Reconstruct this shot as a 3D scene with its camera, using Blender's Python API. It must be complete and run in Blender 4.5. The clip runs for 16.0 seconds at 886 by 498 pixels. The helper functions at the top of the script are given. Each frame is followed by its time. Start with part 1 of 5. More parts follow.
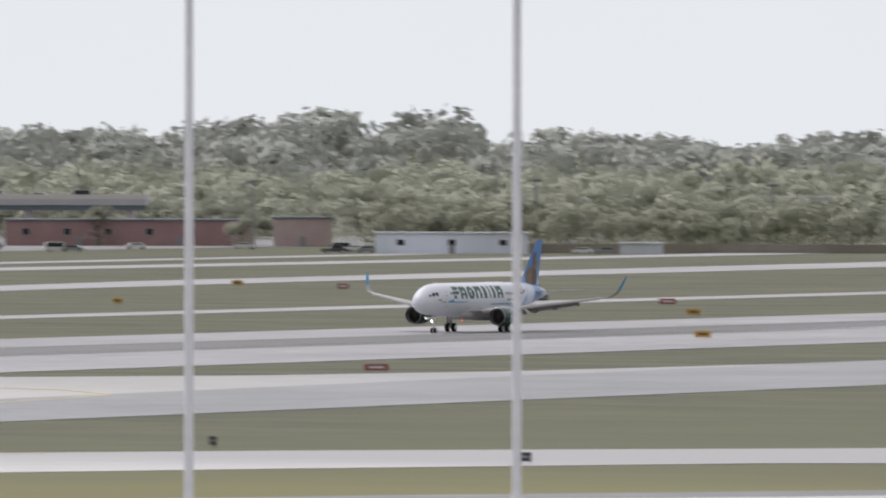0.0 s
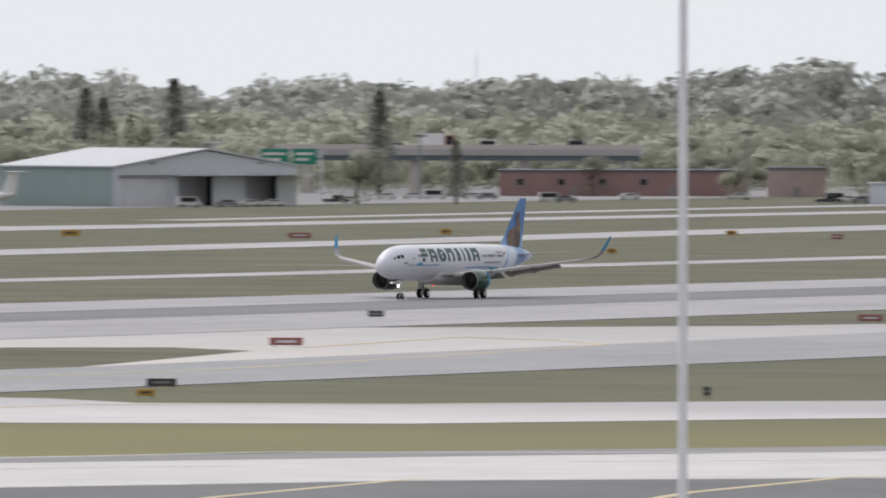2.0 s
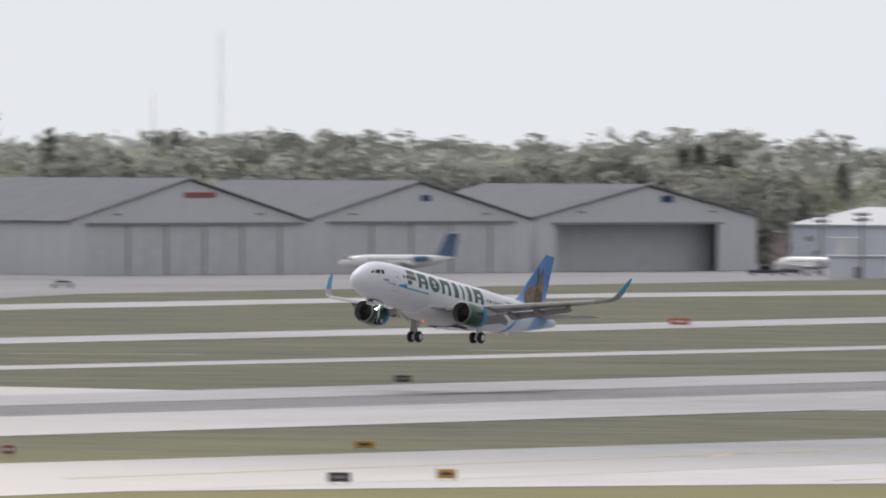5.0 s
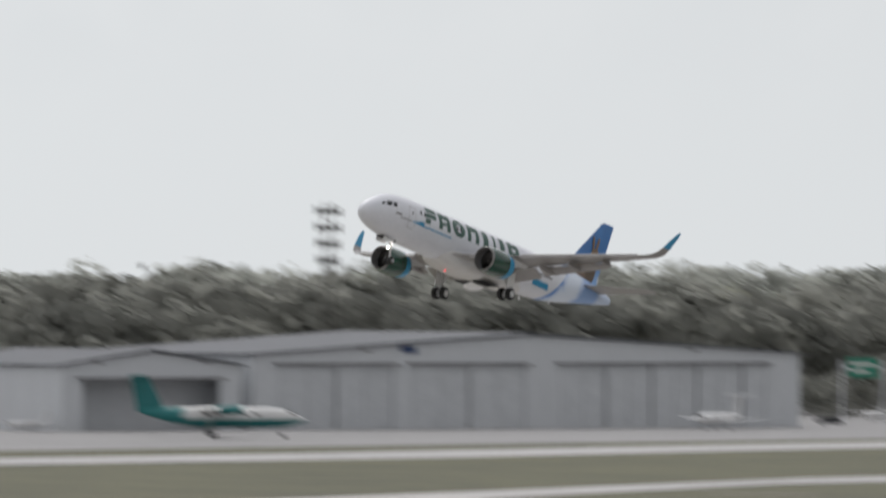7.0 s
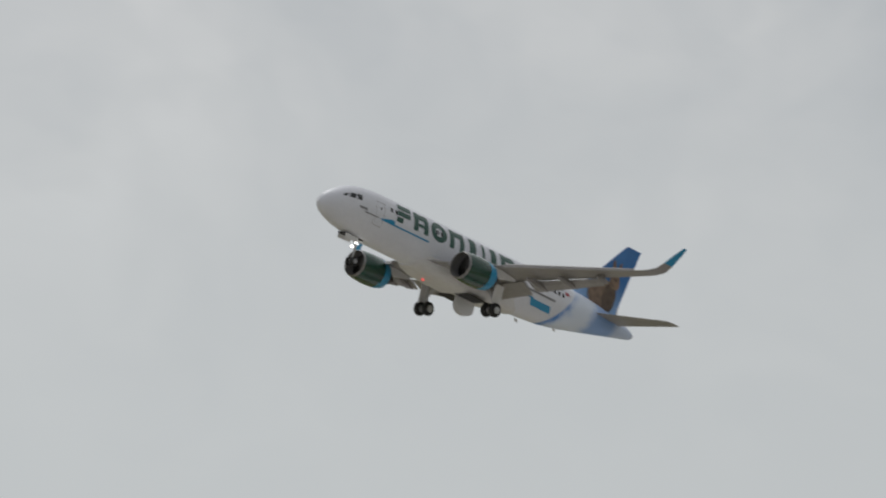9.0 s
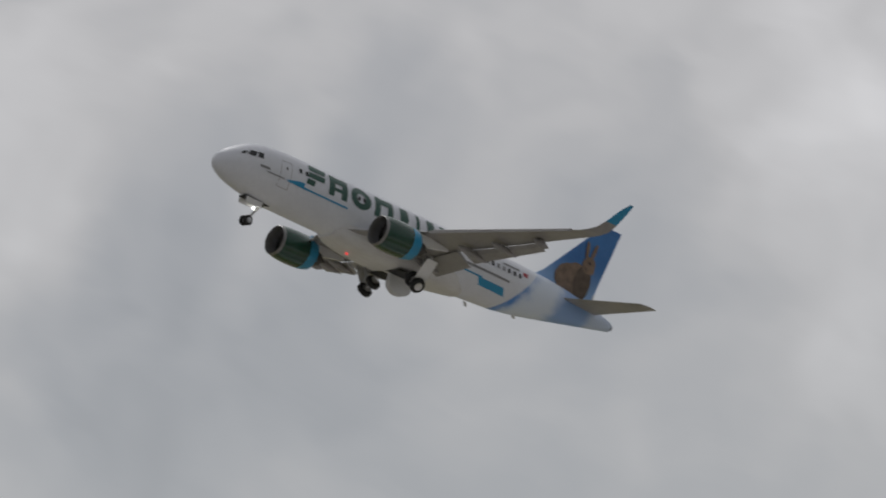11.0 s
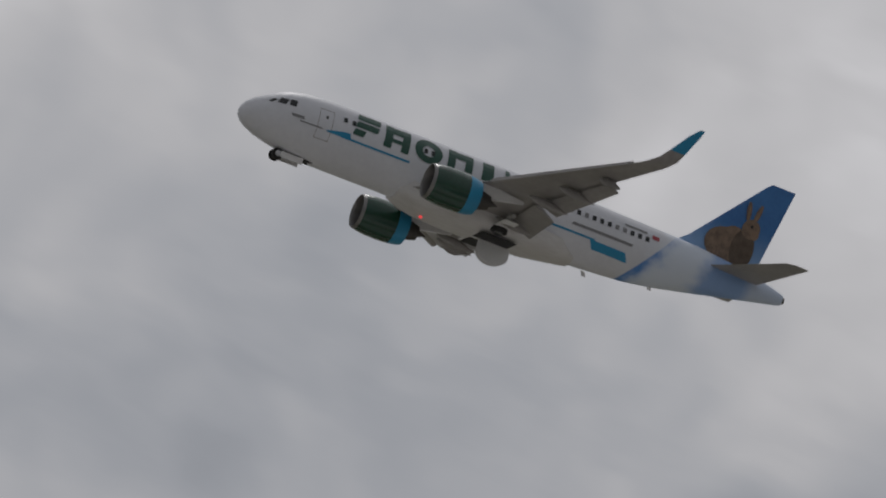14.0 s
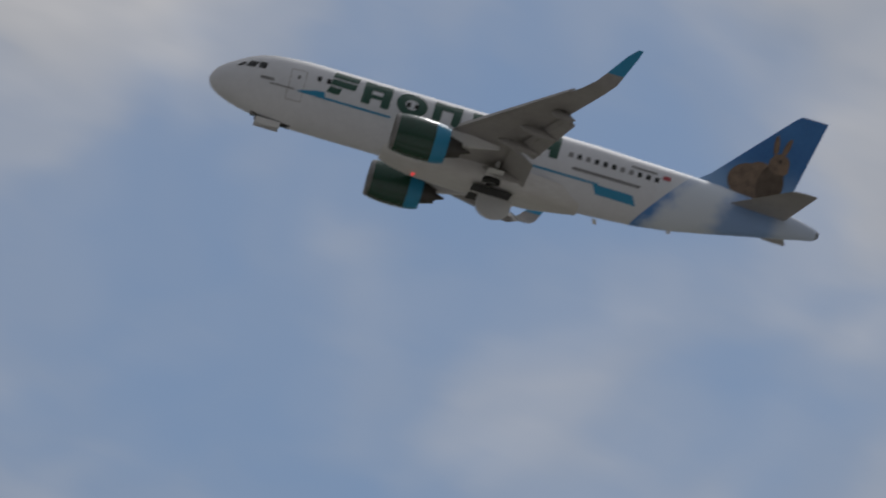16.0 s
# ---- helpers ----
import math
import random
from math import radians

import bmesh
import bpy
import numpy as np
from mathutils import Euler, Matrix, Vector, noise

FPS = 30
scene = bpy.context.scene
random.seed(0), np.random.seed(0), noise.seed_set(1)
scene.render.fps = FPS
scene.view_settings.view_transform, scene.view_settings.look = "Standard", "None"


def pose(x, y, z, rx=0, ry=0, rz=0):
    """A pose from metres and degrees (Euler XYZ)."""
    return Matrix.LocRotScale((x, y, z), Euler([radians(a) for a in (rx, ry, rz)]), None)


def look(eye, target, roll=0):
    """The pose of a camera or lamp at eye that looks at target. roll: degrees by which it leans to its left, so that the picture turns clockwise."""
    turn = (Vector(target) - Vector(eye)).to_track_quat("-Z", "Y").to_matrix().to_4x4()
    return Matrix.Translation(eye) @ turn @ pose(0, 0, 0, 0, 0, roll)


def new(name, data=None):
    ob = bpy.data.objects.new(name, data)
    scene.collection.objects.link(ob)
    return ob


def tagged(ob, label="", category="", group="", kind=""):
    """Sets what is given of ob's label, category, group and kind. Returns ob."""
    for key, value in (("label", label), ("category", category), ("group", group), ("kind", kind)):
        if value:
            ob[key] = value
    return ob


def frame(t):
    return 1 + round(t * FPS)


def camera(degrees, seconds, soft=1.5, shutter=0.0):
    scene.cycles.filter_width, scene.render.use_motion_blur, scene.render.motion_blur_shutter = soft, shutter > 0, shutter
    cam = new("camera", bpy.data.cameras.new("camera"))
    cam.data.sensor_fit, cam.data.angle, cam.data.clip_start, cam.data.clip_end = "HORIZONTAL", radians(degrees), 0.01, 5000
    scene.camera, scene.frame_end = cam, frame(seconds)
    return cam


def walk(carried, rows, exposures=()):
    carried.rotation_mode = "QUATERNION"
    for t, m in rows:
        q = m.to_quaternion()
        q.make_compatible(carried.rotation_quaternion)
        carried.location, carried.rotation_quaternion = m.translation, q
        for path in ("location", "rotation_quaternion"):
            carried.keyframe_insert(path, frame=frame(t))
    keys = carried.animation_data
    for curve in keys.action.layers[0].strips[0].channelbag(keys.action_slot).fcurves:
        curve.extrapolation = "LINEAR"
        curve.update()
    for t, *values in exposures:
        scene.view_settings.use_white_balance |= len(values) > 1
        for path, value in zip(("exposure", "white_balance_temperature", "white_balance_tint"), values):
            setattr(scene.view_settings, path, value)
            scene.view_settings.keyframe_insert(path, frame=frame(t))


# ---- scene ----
from itertools import product

EYE = (0.0, 0.0, 25.67)


def aim(az, el, lean):
    """The camera's pose from its bearing (degrees from +y towards +x), its rise and its lean."""
    a, e = radians(az), radians(el)
    way = Vector((math.sin(a) * math.cos(e), math.cos(a) * math.cos(e), math.sin(e)))
    return look(EYE, Vector(EYE) + way, lean)


# camera on a high deck, following a departing airliner
cam = camera(3.923, 16.0, soft=1.9, shutter=0.6)
walk(cam, [
    (0, aim(63.826, -0.523, 0.06)),
    (0.5, aim(63.260, -0.480, 0.06)),
    (1, aim(62.860, -0.604, 0.08)),
    (1.5, aim(62.455, -0.715, 0.08)),
    (2, aim(61.638, -0.745, 0.07)),
    (2.5, aim(61.150, -0.744, 0.10)),
    (3, aim(60.330, -0.758, 0.14)),
    (3.5, aim(59.501, -0.730, 0.16)),
    (5.8, aim(55.268, -0.458, 0.04)),
    (6, aim(54.898, -0.470, 0.03)),
    (6.3, aim(53.888, -0.402, 0.03)),
    (6.5, aim(53.280, -0.338, 0.05)),
    (6.6, aim(53.036, -0.294, 0.06)),
    (6.9, aim(52.111, -0.024, 0.13)),
    (7, aim(51.823, 0.100, 0.15)),
    (7.1, aim(51.572, 0.222, 0.17)),
    (7.5, aim(50.572, 0.572, 0.20)),
    (8, aim(49.257, 0.919, 0.22)),
    (10.3, aim(41.165, 3.322, 0.18)),
    (10.5, aim(40.505, 3.520, 0.17)),
    (11, aim(38.521, 4.325, 0.11)),
    (11.5, aim(35.812, 5.385, 0.05)),
    (12, aim(33.474, 6.444, 0.01)),
    (12.5, aim(31.155, 7.431, -0.01)),
    (13, aim(28.079, 8.807, -0.03)),
    (13.5, aim(24.847, 10.078, -0.03)),
    (14, aim(22.115, 11.376, -0.02)),
    (14.5, aim(18.712, 12.732, -0.01)),
    (15, aim(15.762, 14.198, -0.01)),
    (15.5, aim(12.552, 15.711, 0.01)),
    (16, aim(8.867, 17.127, 0.03)),
], exposures=[(0, 0.0, 6350, 13.5), (3.5, 0.0, 6350, 14), (6.0, -0.08, 6420, 13.5), (7.4, -0.26, 6440, 10), (8.0, -0.43, 6430, 9), (10.3, -0.95, 6380, 10.5), (12.5, -1.28, 6370, 11.5), (14.5, -1.38, 6370, 12), (15.4, -1.44, 6210, 10.5), (16.0, -1.43, 6270, 11.5)])

# ---- light ----
SUN_AZ, SUN_EL = 28.0, 48.0
world = bpy.data.worlds.new("sky")
scene.world = world
world.use_nodes = True
wn, wl = world.node_tree.nodes, world.node_tree.links
wn.clear()
sky = wn.new("ShaderNodeTexSky")
sky.sky_type = "NISHITA"
sky.sun_disc = False
sky.sun_elevation, sky.sun_rotation = radians(SUN_EL), radians(SUN_AZ)
sky.dust_density, sky.air_density, sky.ozone_density = 0.6, 1.1, 3.0
crd = wn.new("ShaderNodeTexCoord")


def sky_math(op, a, b, vector=False):
    """One sum in the sky's nodes; a and b are sockets or numbers."""
    nd = wn.new("ShaderNodeVectorMath" if vector else "ShaderNodeMath")
    nd.operation = op
    for k, v in enumerate((a, b)):
        if hasattr(v, "is_output"):
            wl.new(v, nd.inputs[k])
        else:
            nd.inputs[k].default_value = v
    return nd.outputs["Value"] if op == "DOT_PRODUCT" else nd.outputs[0]


def sky_noise(vec, scale, detail, rough=0.5):
    nd = wn.new("ShaderNodeTexNoise")
    nd.inputs["Scale"].default_value, nd.inputs["Detail"].default_value, nd.inputs["Roughness"].default_value = scale, detail, rough
    wl.new(vec, nd.inputs["Vector"])
    return nd


def sky_range(value, a, b, lo, hi):
    nd = wn.new("ShaderNodeMapRange")
    nd.interpolation_type = "SMOOTHSTEP"
    nd.inputs[1].default_value, nd.inputs[2].default_value, nd.inputs[3].default_value, nd.inputs[4].default_value = a, b, lo, hi
    wl.new(value, nd.inputs[0])
    return nd.outputs[0]


def heading(az, el):
    a, e = radians(az), radians(el)
    return (math.sin(a) * math.cos(e), math.cos(a) * math.cos(e), math.sin(e))


# directions warped by two sizes of billow, so that cloud edges are ragged
rough1 = sky_noise(crd.outputs["Generated"], 30.0, 4.0)
rough2 = sky_noise(crd.outputs["Generated"], 110.0, 5.0, 0.55)
bent = sky_math("MULTIPLY_ADD", rough1.outputs["Color"], (0.030, 0.030, 0.030), True)
wl.new(crd.outputs["Generated"], bent.node.inputs[2])
bent = sky_math("ADD", bent, (-0.015, -0.015, -0.015), True)
frayed = sky_math("MULTIPLY_ADD", rough2.outputs["Color"], (0.008, 0.008, 0.008), True)
wl.new(bent, frayed.node.inputs[2])
frayed = sky_math("NORMALIZE", sky_math("ADD", frayed, (-0.004, -0.004, -0.004), True), (0, 0, 0), True)
# cloud masses: bearing, rise, reach in degrees, and how much lighter or darker they are
MASSES = ((19.2, 13.5, 2.4, 0.44), (25.3, 9.3, 2.4, -0.60), (14.2, 14.2, 1.6, -0.62), (16.3, 14.2, 2.4, 0.29), (36.3, 6.1, 2.4, 0.24), (33.0, 5.7, 1.6, -0.24), (30.7, 8.2, 2.4, 0.21), (23.6, 12.1, 1.1, 0.43), (41.0, 4.3, 1.6, 0.17), (35.0, 7.2, 1.1, 0.34), (11.0, 15.0, 1.1, -0.34), (21.6, 10.6, 1.6, -0.22), (38.0, 4.3, 1.1, -0.26), (25.3, 10.8, 1.6, 0.23), (13.1, 15.0, 1.1, -0.35), (27.6, 8.8, 1.1, -0.23), (20.2, 13.5, 1.1, 0.34), (34.3, 5.4, 1.1, -0.20), (40.0, 5.1, 1.1, 0.25), (32.0, 5.7, 1.1, -0.26), (23.4, 9.3, 1.1, -0.21), (13.1, 16.4, 1.1, 0.20), (24.3, 10.8, 1.1, 0.21), (37.0, 3.6, 1.1, -0.18))
clouds = sky_noise(frayed, 44.0, 5.0, 0.5)
tone = sky_math("MULTIPLY", sky_math("SUBTRACT", clouds.outputs["Fac"], 0.5), 1.1)
wisps = sky_noise(frayed, 130.0, 4.0, 0.5)
tone = sky_math("ADD", tone, sky_math("MULTIPLY", sky_math("SUBTRACT", wisps.outputs["Fac"], 0.5), 0.65))
for az, el, reach, gain in MASSES:
    near = sky_math("DOT_PRODUCT", frayed, heading(az, el), True)
    tone = sky_math("ADD", tone, sky_range(near, math.cos(radians(reach)), 1.0, 0.0, gain))
light = sky_math("POWER", 2.0, tone)
# shaded cloud is a little bluer than lit cloud
hue = wn.new("ShaderNodeMix")
hue.data_type = "RGBA"
hue.inputs["A"].default_value, hue.inputs["B"].default_value = (0.690, 0.718, 0.762, 1), (0.728, 0.722, 0.722, 1)
wl.new(sky_range(tone, -0.45, 0.25, 0.0, 1.0), hue.inputs["Factor"])
cloud_col = wn.new("ShaderNodeVectorMath")
cloud_col.operation = "SCALE"
wl.new(hue.outputs["Result"], cloud_col.inputs[0])
wl.new(light, cloud_col.inputs["Scale"])
# the cloud opens high over the end of the climb
near = sky_math("DOT_PRODUCT", frayed, heading(8.8, 16.8), True)
gap = sky_range(near, math.cos(radians(3.6)), math.cos(radians(0.4)), 0.40, -0.17)
thick = sky_math("ADD", sky_math("MULTIPLY", clouds.outputs["Fac"], 0.9), gap)
cover = sky_range(thick, 0.12, 0.66, 0.0, 1.0)
sky_gain = wn.new("ShaderNodeVectorMath")
sky_gain.operation = "SCALE"
sky_gain.inputs["Scale"].default_value = 0.092
wl.new(sky.outputs[0], sky_gain.inputs[0])
mixc = wn.new("ShaderNodeMix")
mixc.data_type = "RGBA"
wl.new(cover, mixc.inputs["Factor"])
wl.new(sky_gain.outputs[0], mixc.inputs["A"])
wl.new(cloud_col.outputs[0], mixc.inputs["B"])
# bright haze towards the horizon
sep = wn.new("ShaderNodeSeparateXYZ")
wl.new(crd.outputs["Generated"], sep.inputs[0])
hz = wn.new("ShaderNodeMapRange")
hz.inputs[1].default_value, hz.inputs[2].default_value = 0.0, 0.10
hz.inputs[3].default_value, hz.inputs[4].default_value = 1.0, 0.0
hz.interpolation_type = "SMOOTHSTEP"
wl.new(sep.outputs["Z"], hz.inputs[0])
mixh = wn.new("ShaderNodeMix")
mixh.data_type = "RGBA"
mixh.inputs["B"].default_value = (0.795, 0.825, 0.828, 1)
wl.new(hz.outputs[0], mixh.inputs["Factor"])
wl.new(mixc.outputs["Result"], mixh.inputs["A"])
bg = wn.new("ShaderNodeBackground")
bg.inputs["Strength"].default_value = 1.0
# the half of the sky away from the sun is dimmer, and towards the sun it brightens
toward = sky_math("DOT_PRODUCT", crd.outputs["Generated"], heading(SUN_AZ, SUN_EL), True)
dim = sky_math("MULTIPLY", sky_range(toward, -0.8, 0.5, 0.52, 1.0), sky_range(toward, 0.58, 0.88, 1.0, 1.5))
shade = wn.new("ShaderNodeVectorMath")
shade.operation = "SCALE"
wl.new(mixh.outputs["Result"], shade.inputs[0])
wl.new(dim, shade.inputs["Scale"])
wl.new(shade.outputs[0], bg.inputs["Color"])
wout = wn.new("ShaderNodeOutputWorld")
wl.new(bg.outputs[0], wout.inputs["Surface"])

sun = new("sun", bpy.data.lights.new("sun", "SUN"))
sun.data.energy, sun.data.angle, sun.data.color = 1.4, radians(8.0), (1.0, 0.97, 0.93)
sa, se = radians(SUN_AZ), radians(SUN_EL)
sun.matrix_world = look((0, 0, 0), (-math.sin(sa) * math.cos(se), -math.cos(sa) * math.cos(se), -math.sin(se)))


# ---- materials ----
def material(name, color, rough=0.6, metal=0.0, second=None, scale=1.0, fine=8.0, bump=0.0, spread=0.0, emit=None, power=0.0, coat=0.0, stretch=(1, 1, 1)):
    """A surface with two scales of variation between two colours, and fine relief."""
    m = bpy.data.materials.new(name)
    m.use_nodes = True
    n, l = m.node_tree.nodes, m.node_tree.links
    b = n["Principled BSDF"]
    b.inputs["Roughness"].default_value, b.inputs["Metallic"].default_value = rough, metal
    b.inputs["Coat Weight"].default_value = coat
    b.inputs["Coat Roughness"].default_value = 0.12
    c = n.new("ShaderNodeTexCoord")
    mp = n.new("ShaderNodeMapping")
    mp.inputs["Scale"].default_value = stretch
    l.new(c.outputs["Object"], mp.inputs["Vector"])
    t1, t2 = n.new("ShaderNodeTexNoise"), n.new("ShaderNodeTexNoise")
    t1.inputs["Scale"].default_value, t2.inputs["Scale"].default_value = scale, scale * fine
    t1.inputs["Detail"].default_value, t2.inputs["Detail"].default_value = 4, 3
    for t in (t1, t2):
        l.new(mp.outputs[0], t.inputs["Vector"])
    mid = n.new("ShaderNodeMath")
    mid.operation = "MULTIPLY_ADD"
    mid.inputs[1].default_value = 0.4
    sc = n.new("ShaderNodeMath")
    sc.operation = "MULTIPLY"
    sc.inputs[1].default_value = 0.6
    l.new(t1.outputs["Fac"], sc.inputs[0])
    l.new(t2.outputs["Fac"], mid.inputs[0])
    l.new(sc.outputs[0], mid.inputs[2])
    last = mid.outputs[0]
    if spread:
        geo = n.new("ShaderNodeNewGeometry")
        ad = n.new("ShaderNodeMath")
        ad.operation = "MULTIPLY_ADD"
        ad.inputs[1].default_value = spread
        l.new(geo.outputs["Random Per Island"], ad.inputs[0])
        l.new(last, ad.inputs[2])
        sb = n.new("ShaderNodeMath")
        sb.operation = "SUBTRACT"
        sb.inputs[1].default_value = spread / 2
        l.new(ad.outputs[0], sb.inputs[0])
        last = sb.outputs[0]
    r = n.new("ShaderNodeValToRGB")
    second = second or tuple(x * 0.8 for x in color)
    r.color_ramp.elements[0].position, r.color_ramp.elements[1].position = 0.34, 0.66
    r.color_ramp.elements[0].color, r.color_ramp.elements[1].color = (*second, 1), (*color, 1)
    l.new(last, r.inputs["Fac"])
    l.new(r.outputs["Color"], b.inputs["Base Color"])
    if bump:
        bp = n.new("ShaderNodeBump")
        bp.inputs["Strength"].default_value, bp.inputs["Distance"].default_value = bump, 0.05
        l.new(t2.outputs["Fac"], bp.inputs["Height"])
        l.new(bp.outputs[0], b.inputs["Normal"])
    if emit:
        b.inputs["Emission Color"].default_value, b.inputs["Emission Strength"].default_value = (*emit, 1), power
    return m


def blend_in(m, color, axis, lo, hi, wobble=0.0, amount=1.0, scale=0.6, across=0.0):
    """Another colour over a material, fading in along an object axis from lo to hi."""
    n, l = m.node_tree.nodes, m.node_tree.links
    b = n["Principled BSDF"]
    old = b.inputs["Base Color"].links[0].from_socket
    c = n.new("ShaderNodeTexCoord")
    s = n.new("ShaderNodeSeparateXYZ")
    l.new(c.outputs["Object"], s.inputs[0])
    val = s.outputs["XYZ".index(axis)]
    if across:
        ac = n.new("ShaderNodeMath")
        ac.operation = "MULTIPLY_ADD"
        ac.inputs[1].default_value = across
        l.new(s.outputs["Z"], ac.inputs[0])
        l.new(val, ac.inputs[2])
        val = ac.outputs[0]
    if wobble:
        t = n.new("ShaderNodeTexNoise")
        t.inputs["Scale"].default_value = scale
        l.new(c.outputs["Object"], t.inputs["Vector"])
        a = n.new("ShaderNodeMath")
        a.operation = "MULTIPLY_ADD"
        a.inputs[1].default_value = wobble
        l.new(t.outputs["Fac"], a.inputs[0])
        l.new(val, a.inputs[2])
        val = a.outputs[0]
    r = n.new("ShaderNodeMapRange")
    r.interpolation_type = "SMOOTHSTEP"
    r.inputs[1].default_value, r.inputs[2].default_value, r.inputs[4].default_value = lo, hi, amount
    l.new(val, r.inputs[0])
    mx = n.new("ShaderNodeMix")
    mx.data_type = "RGBA"
    mx.inputs["B"].default_value = (*color, 1)
    l.new(r.outputs[0], mx.inputs["Factor"])
    l.new(old, mx.inputs["A"])
    l.new(mx.outputs["Result"], b.inputs["Base Color"])
    return m


GRASS = material("grass", (0.146, 0.143, 0.075), 0.95, second=(0.054, 0.056, 0.036), scale=0.03, fine=5, stretch=(3.5, 0.9, 1))
CONCRETE = material("runway_concrete", (0.369, 0.359, 0.365), 0.6, second=(0.240, 0.234, 0.238), scale=0.012, fine=8, stretch=(1.6, 3, 1))
TAXI = material("taxiway_concrete", (0.421, 0.409, 0.407), 0.62, second=(0.287, 0.281, 0.280), scale=0.015, fine=7, stretch=(2.0, 2.0, 1))
APRON = material("apron_concrete", (0.608, 0.585, 0.562), 0.55, second=(0.468, 0.450, 0.433), scale=0.02, fine=8)
RUBBER = material("rubber_marks", (0.117, 0.115, 0.113), 0.7, second=(0.187, 0.183, 0.181), scale=0.02, fine=9, stretch=(0.25, 4, 1))
ASPHALT = material("asphalt", (0.152, 0.152, 0.152), 0.8, second=(0.105, 0.105, 0.105), scale=0.05)
LINE_WHITE = material("white_line_paint", (0.75, 0.75, 0.72), 0.6, second=(0.6, 0.6, 0.58), scale=0.2)
LINE_YELLOW = material("yellow_line_paint", (0.62, 0.50, 0.28), 0.6, scale=0.2)
WHITE = material("white_gloss_paint", (0.80, 0.80, 0.80), 0.32, second=(0.74, 0.74, 0.74), scale=0.5, coat=0.4)
FUSE = material("fuselage_paint", (0.74, 0.755, 0.80), 0.46, second=(0.68, 0.695, 0.74), scale=0.4)
FUSE.node_tree.nodes["Principled BSDF"].inputs["Specular IOR Level"].default_value = 0.35
BELLY = material("grimy_belly_paint", (0.70, 0.695, 0.69), 0.48, second=(0.58, 0.565, 0.55), scale=0.5, fine=6, stretch=(0.5, 2, 2))
YARD = material("worn_grey_concrete", (0.246, 0.240, 0.239), 0.65, second=(0.175, 0.172, 0.172), scale=0.02, fine=8)
TAXI_NEAR = material("taxiway_concrete_glint", (0.304, 0.297, 0.300), 0.62, second=(0.205, 0.218, 0.219), scale=0.015, fine=7, stretch=(2.0, 2.0, 1))


GREEN = material("dark_green_paint", (0.010, 0.062, 0.038), 0.25, second=(0.008, 0.045, 0.028), scale=0.7, coat=0.4)
LETTER = material("letter_green", (0.016, 0.075, 0.052), 0.35, second=(0.022, 0.09, 0.065), scale=2.0)
TEAL = material("sky_blue_paint", (0.03, 0.30, 0.52), 0.35, second=(0.025, 0.26, 0.47), scale=0.8)
FIN = material("tail_blue_paint", (0.045, 0.20, 0.50), 0.35, second=(0.03, 0.15, 0.42), scale=0.5, coat=0.3)
BROWN = material("brown_fur_picture", (0.30, 0.215, 0.15), 0.5, second=(0.15, 0.10, 0.07), scale=2.4, fine=5)
BROWN_DARK = material("dark_fur_picture", (0.16, 0.115, 0.08), 0.5, second=(0.085, 0.06, 0.042), scale=2.2, fine=5)
BROWN_PALE = material("pale_fur_picture", (0.34, 0.24, 0.17), 0.5, second=(0.24, 0.155, 0.10), scale=2.5)
WING = material("wing_grey_paint", (0.35, 0.335, 0.325), 0.4, second=(0.27, 0.258, 0.25), scale=0.5, fine=5)
METAL = material("bare_metal", (0.62, 0.62, 0.63), 0.28, 0.9, scale=1.0)
LIP = material("intake_lip_metal", (0.30, 0.295, 0.29), 0.38, 0.6, second=(0.22, 0.215, 0.21), scale=1.5)
DARKMETAL = material("dark_metal", (0.10, 0.095, 0.09), 0.5, 0.6, scale=1.0)
TYRE = material("tyre_rubber", (0.025, 0.025, 0.025), 0.8, scale=3.0)
STRUT = material("gear_strut_paint", (0.55, 0.55, 0.54), 0.4, 0.2, scale=2.0)
DARK = material("recess_shade_and_eye", (0.02, 0.02, 0.022), 0.7, scale=1.0)
GLASS = material("dark_window", (0.02, 0.022, 0.025), 0.12, scale=1.0)
GREY = material("grey_paint", (0.26, 0.26, 0.27), 0.5, scale=1.0)
FLAGRED = material("flag_red", (0.45, 0.06, 0.08), 0.5, scale=1.0)
BEACON = material("red_beacon", (0.6, 0.02, 0.02), 0.3, emit=(1.0, 0.08, 0.08), power=1.6)
LAMP = material("landing_light", (0.9, 0.9, 0.9), 0.2, emit=(1.0, 0.97, 0.9), power=12.0)
blend_in(FUSE, (0.10, 0.26, 0.60), "X", 6.85, 6.95, across=-0.786)
blend_in(FUSE, (0.58, 0.68, 0.84), "X", 7.5, 8.1, wobble=0.5, amount=0.85, across=-0.786)
blend_in(FUSE, (0.74, 0.80, 0.88), "X", 10.2, 12.2, wobble=4.0, amount=0.8, scale=0.9, across=-0.3)
blend_in(FUSE, (0.16, 0.32, 0.64), "X", 13.2, 15.2, wobble=2.4, amount=0.8, scale=0.8, across=-0.2)
blend_in(FUSE, (0.66, 0.72, 0.80), "X", 16.6, 17.6, amount=0.7)
blend_in(GRASS, (0.118, 0.120, 0.063), "Y", 620, 480, wobble=80, amount=0.8, scale=0.02)
blend_in(GRASS, (0.275, 0.245, 0.082), "X", 1040, 740, wobble=140, amount=0.85, scale=0.015)
# grass out of view, darkened to cut light bounced onto the airliner
blend_in(GRASS, (0.09, 0.092, 0.05), "X", 620, 480, wobble=80, amount=0.9, scale=0.015)
# sun glint painted into the concrete: paler and warmer towards low x
blend_in(CONCRETE, (0.627, 0.588, 0.543), "X", 1180, 880, wobble=120, amount=0.8, scale=0.015)
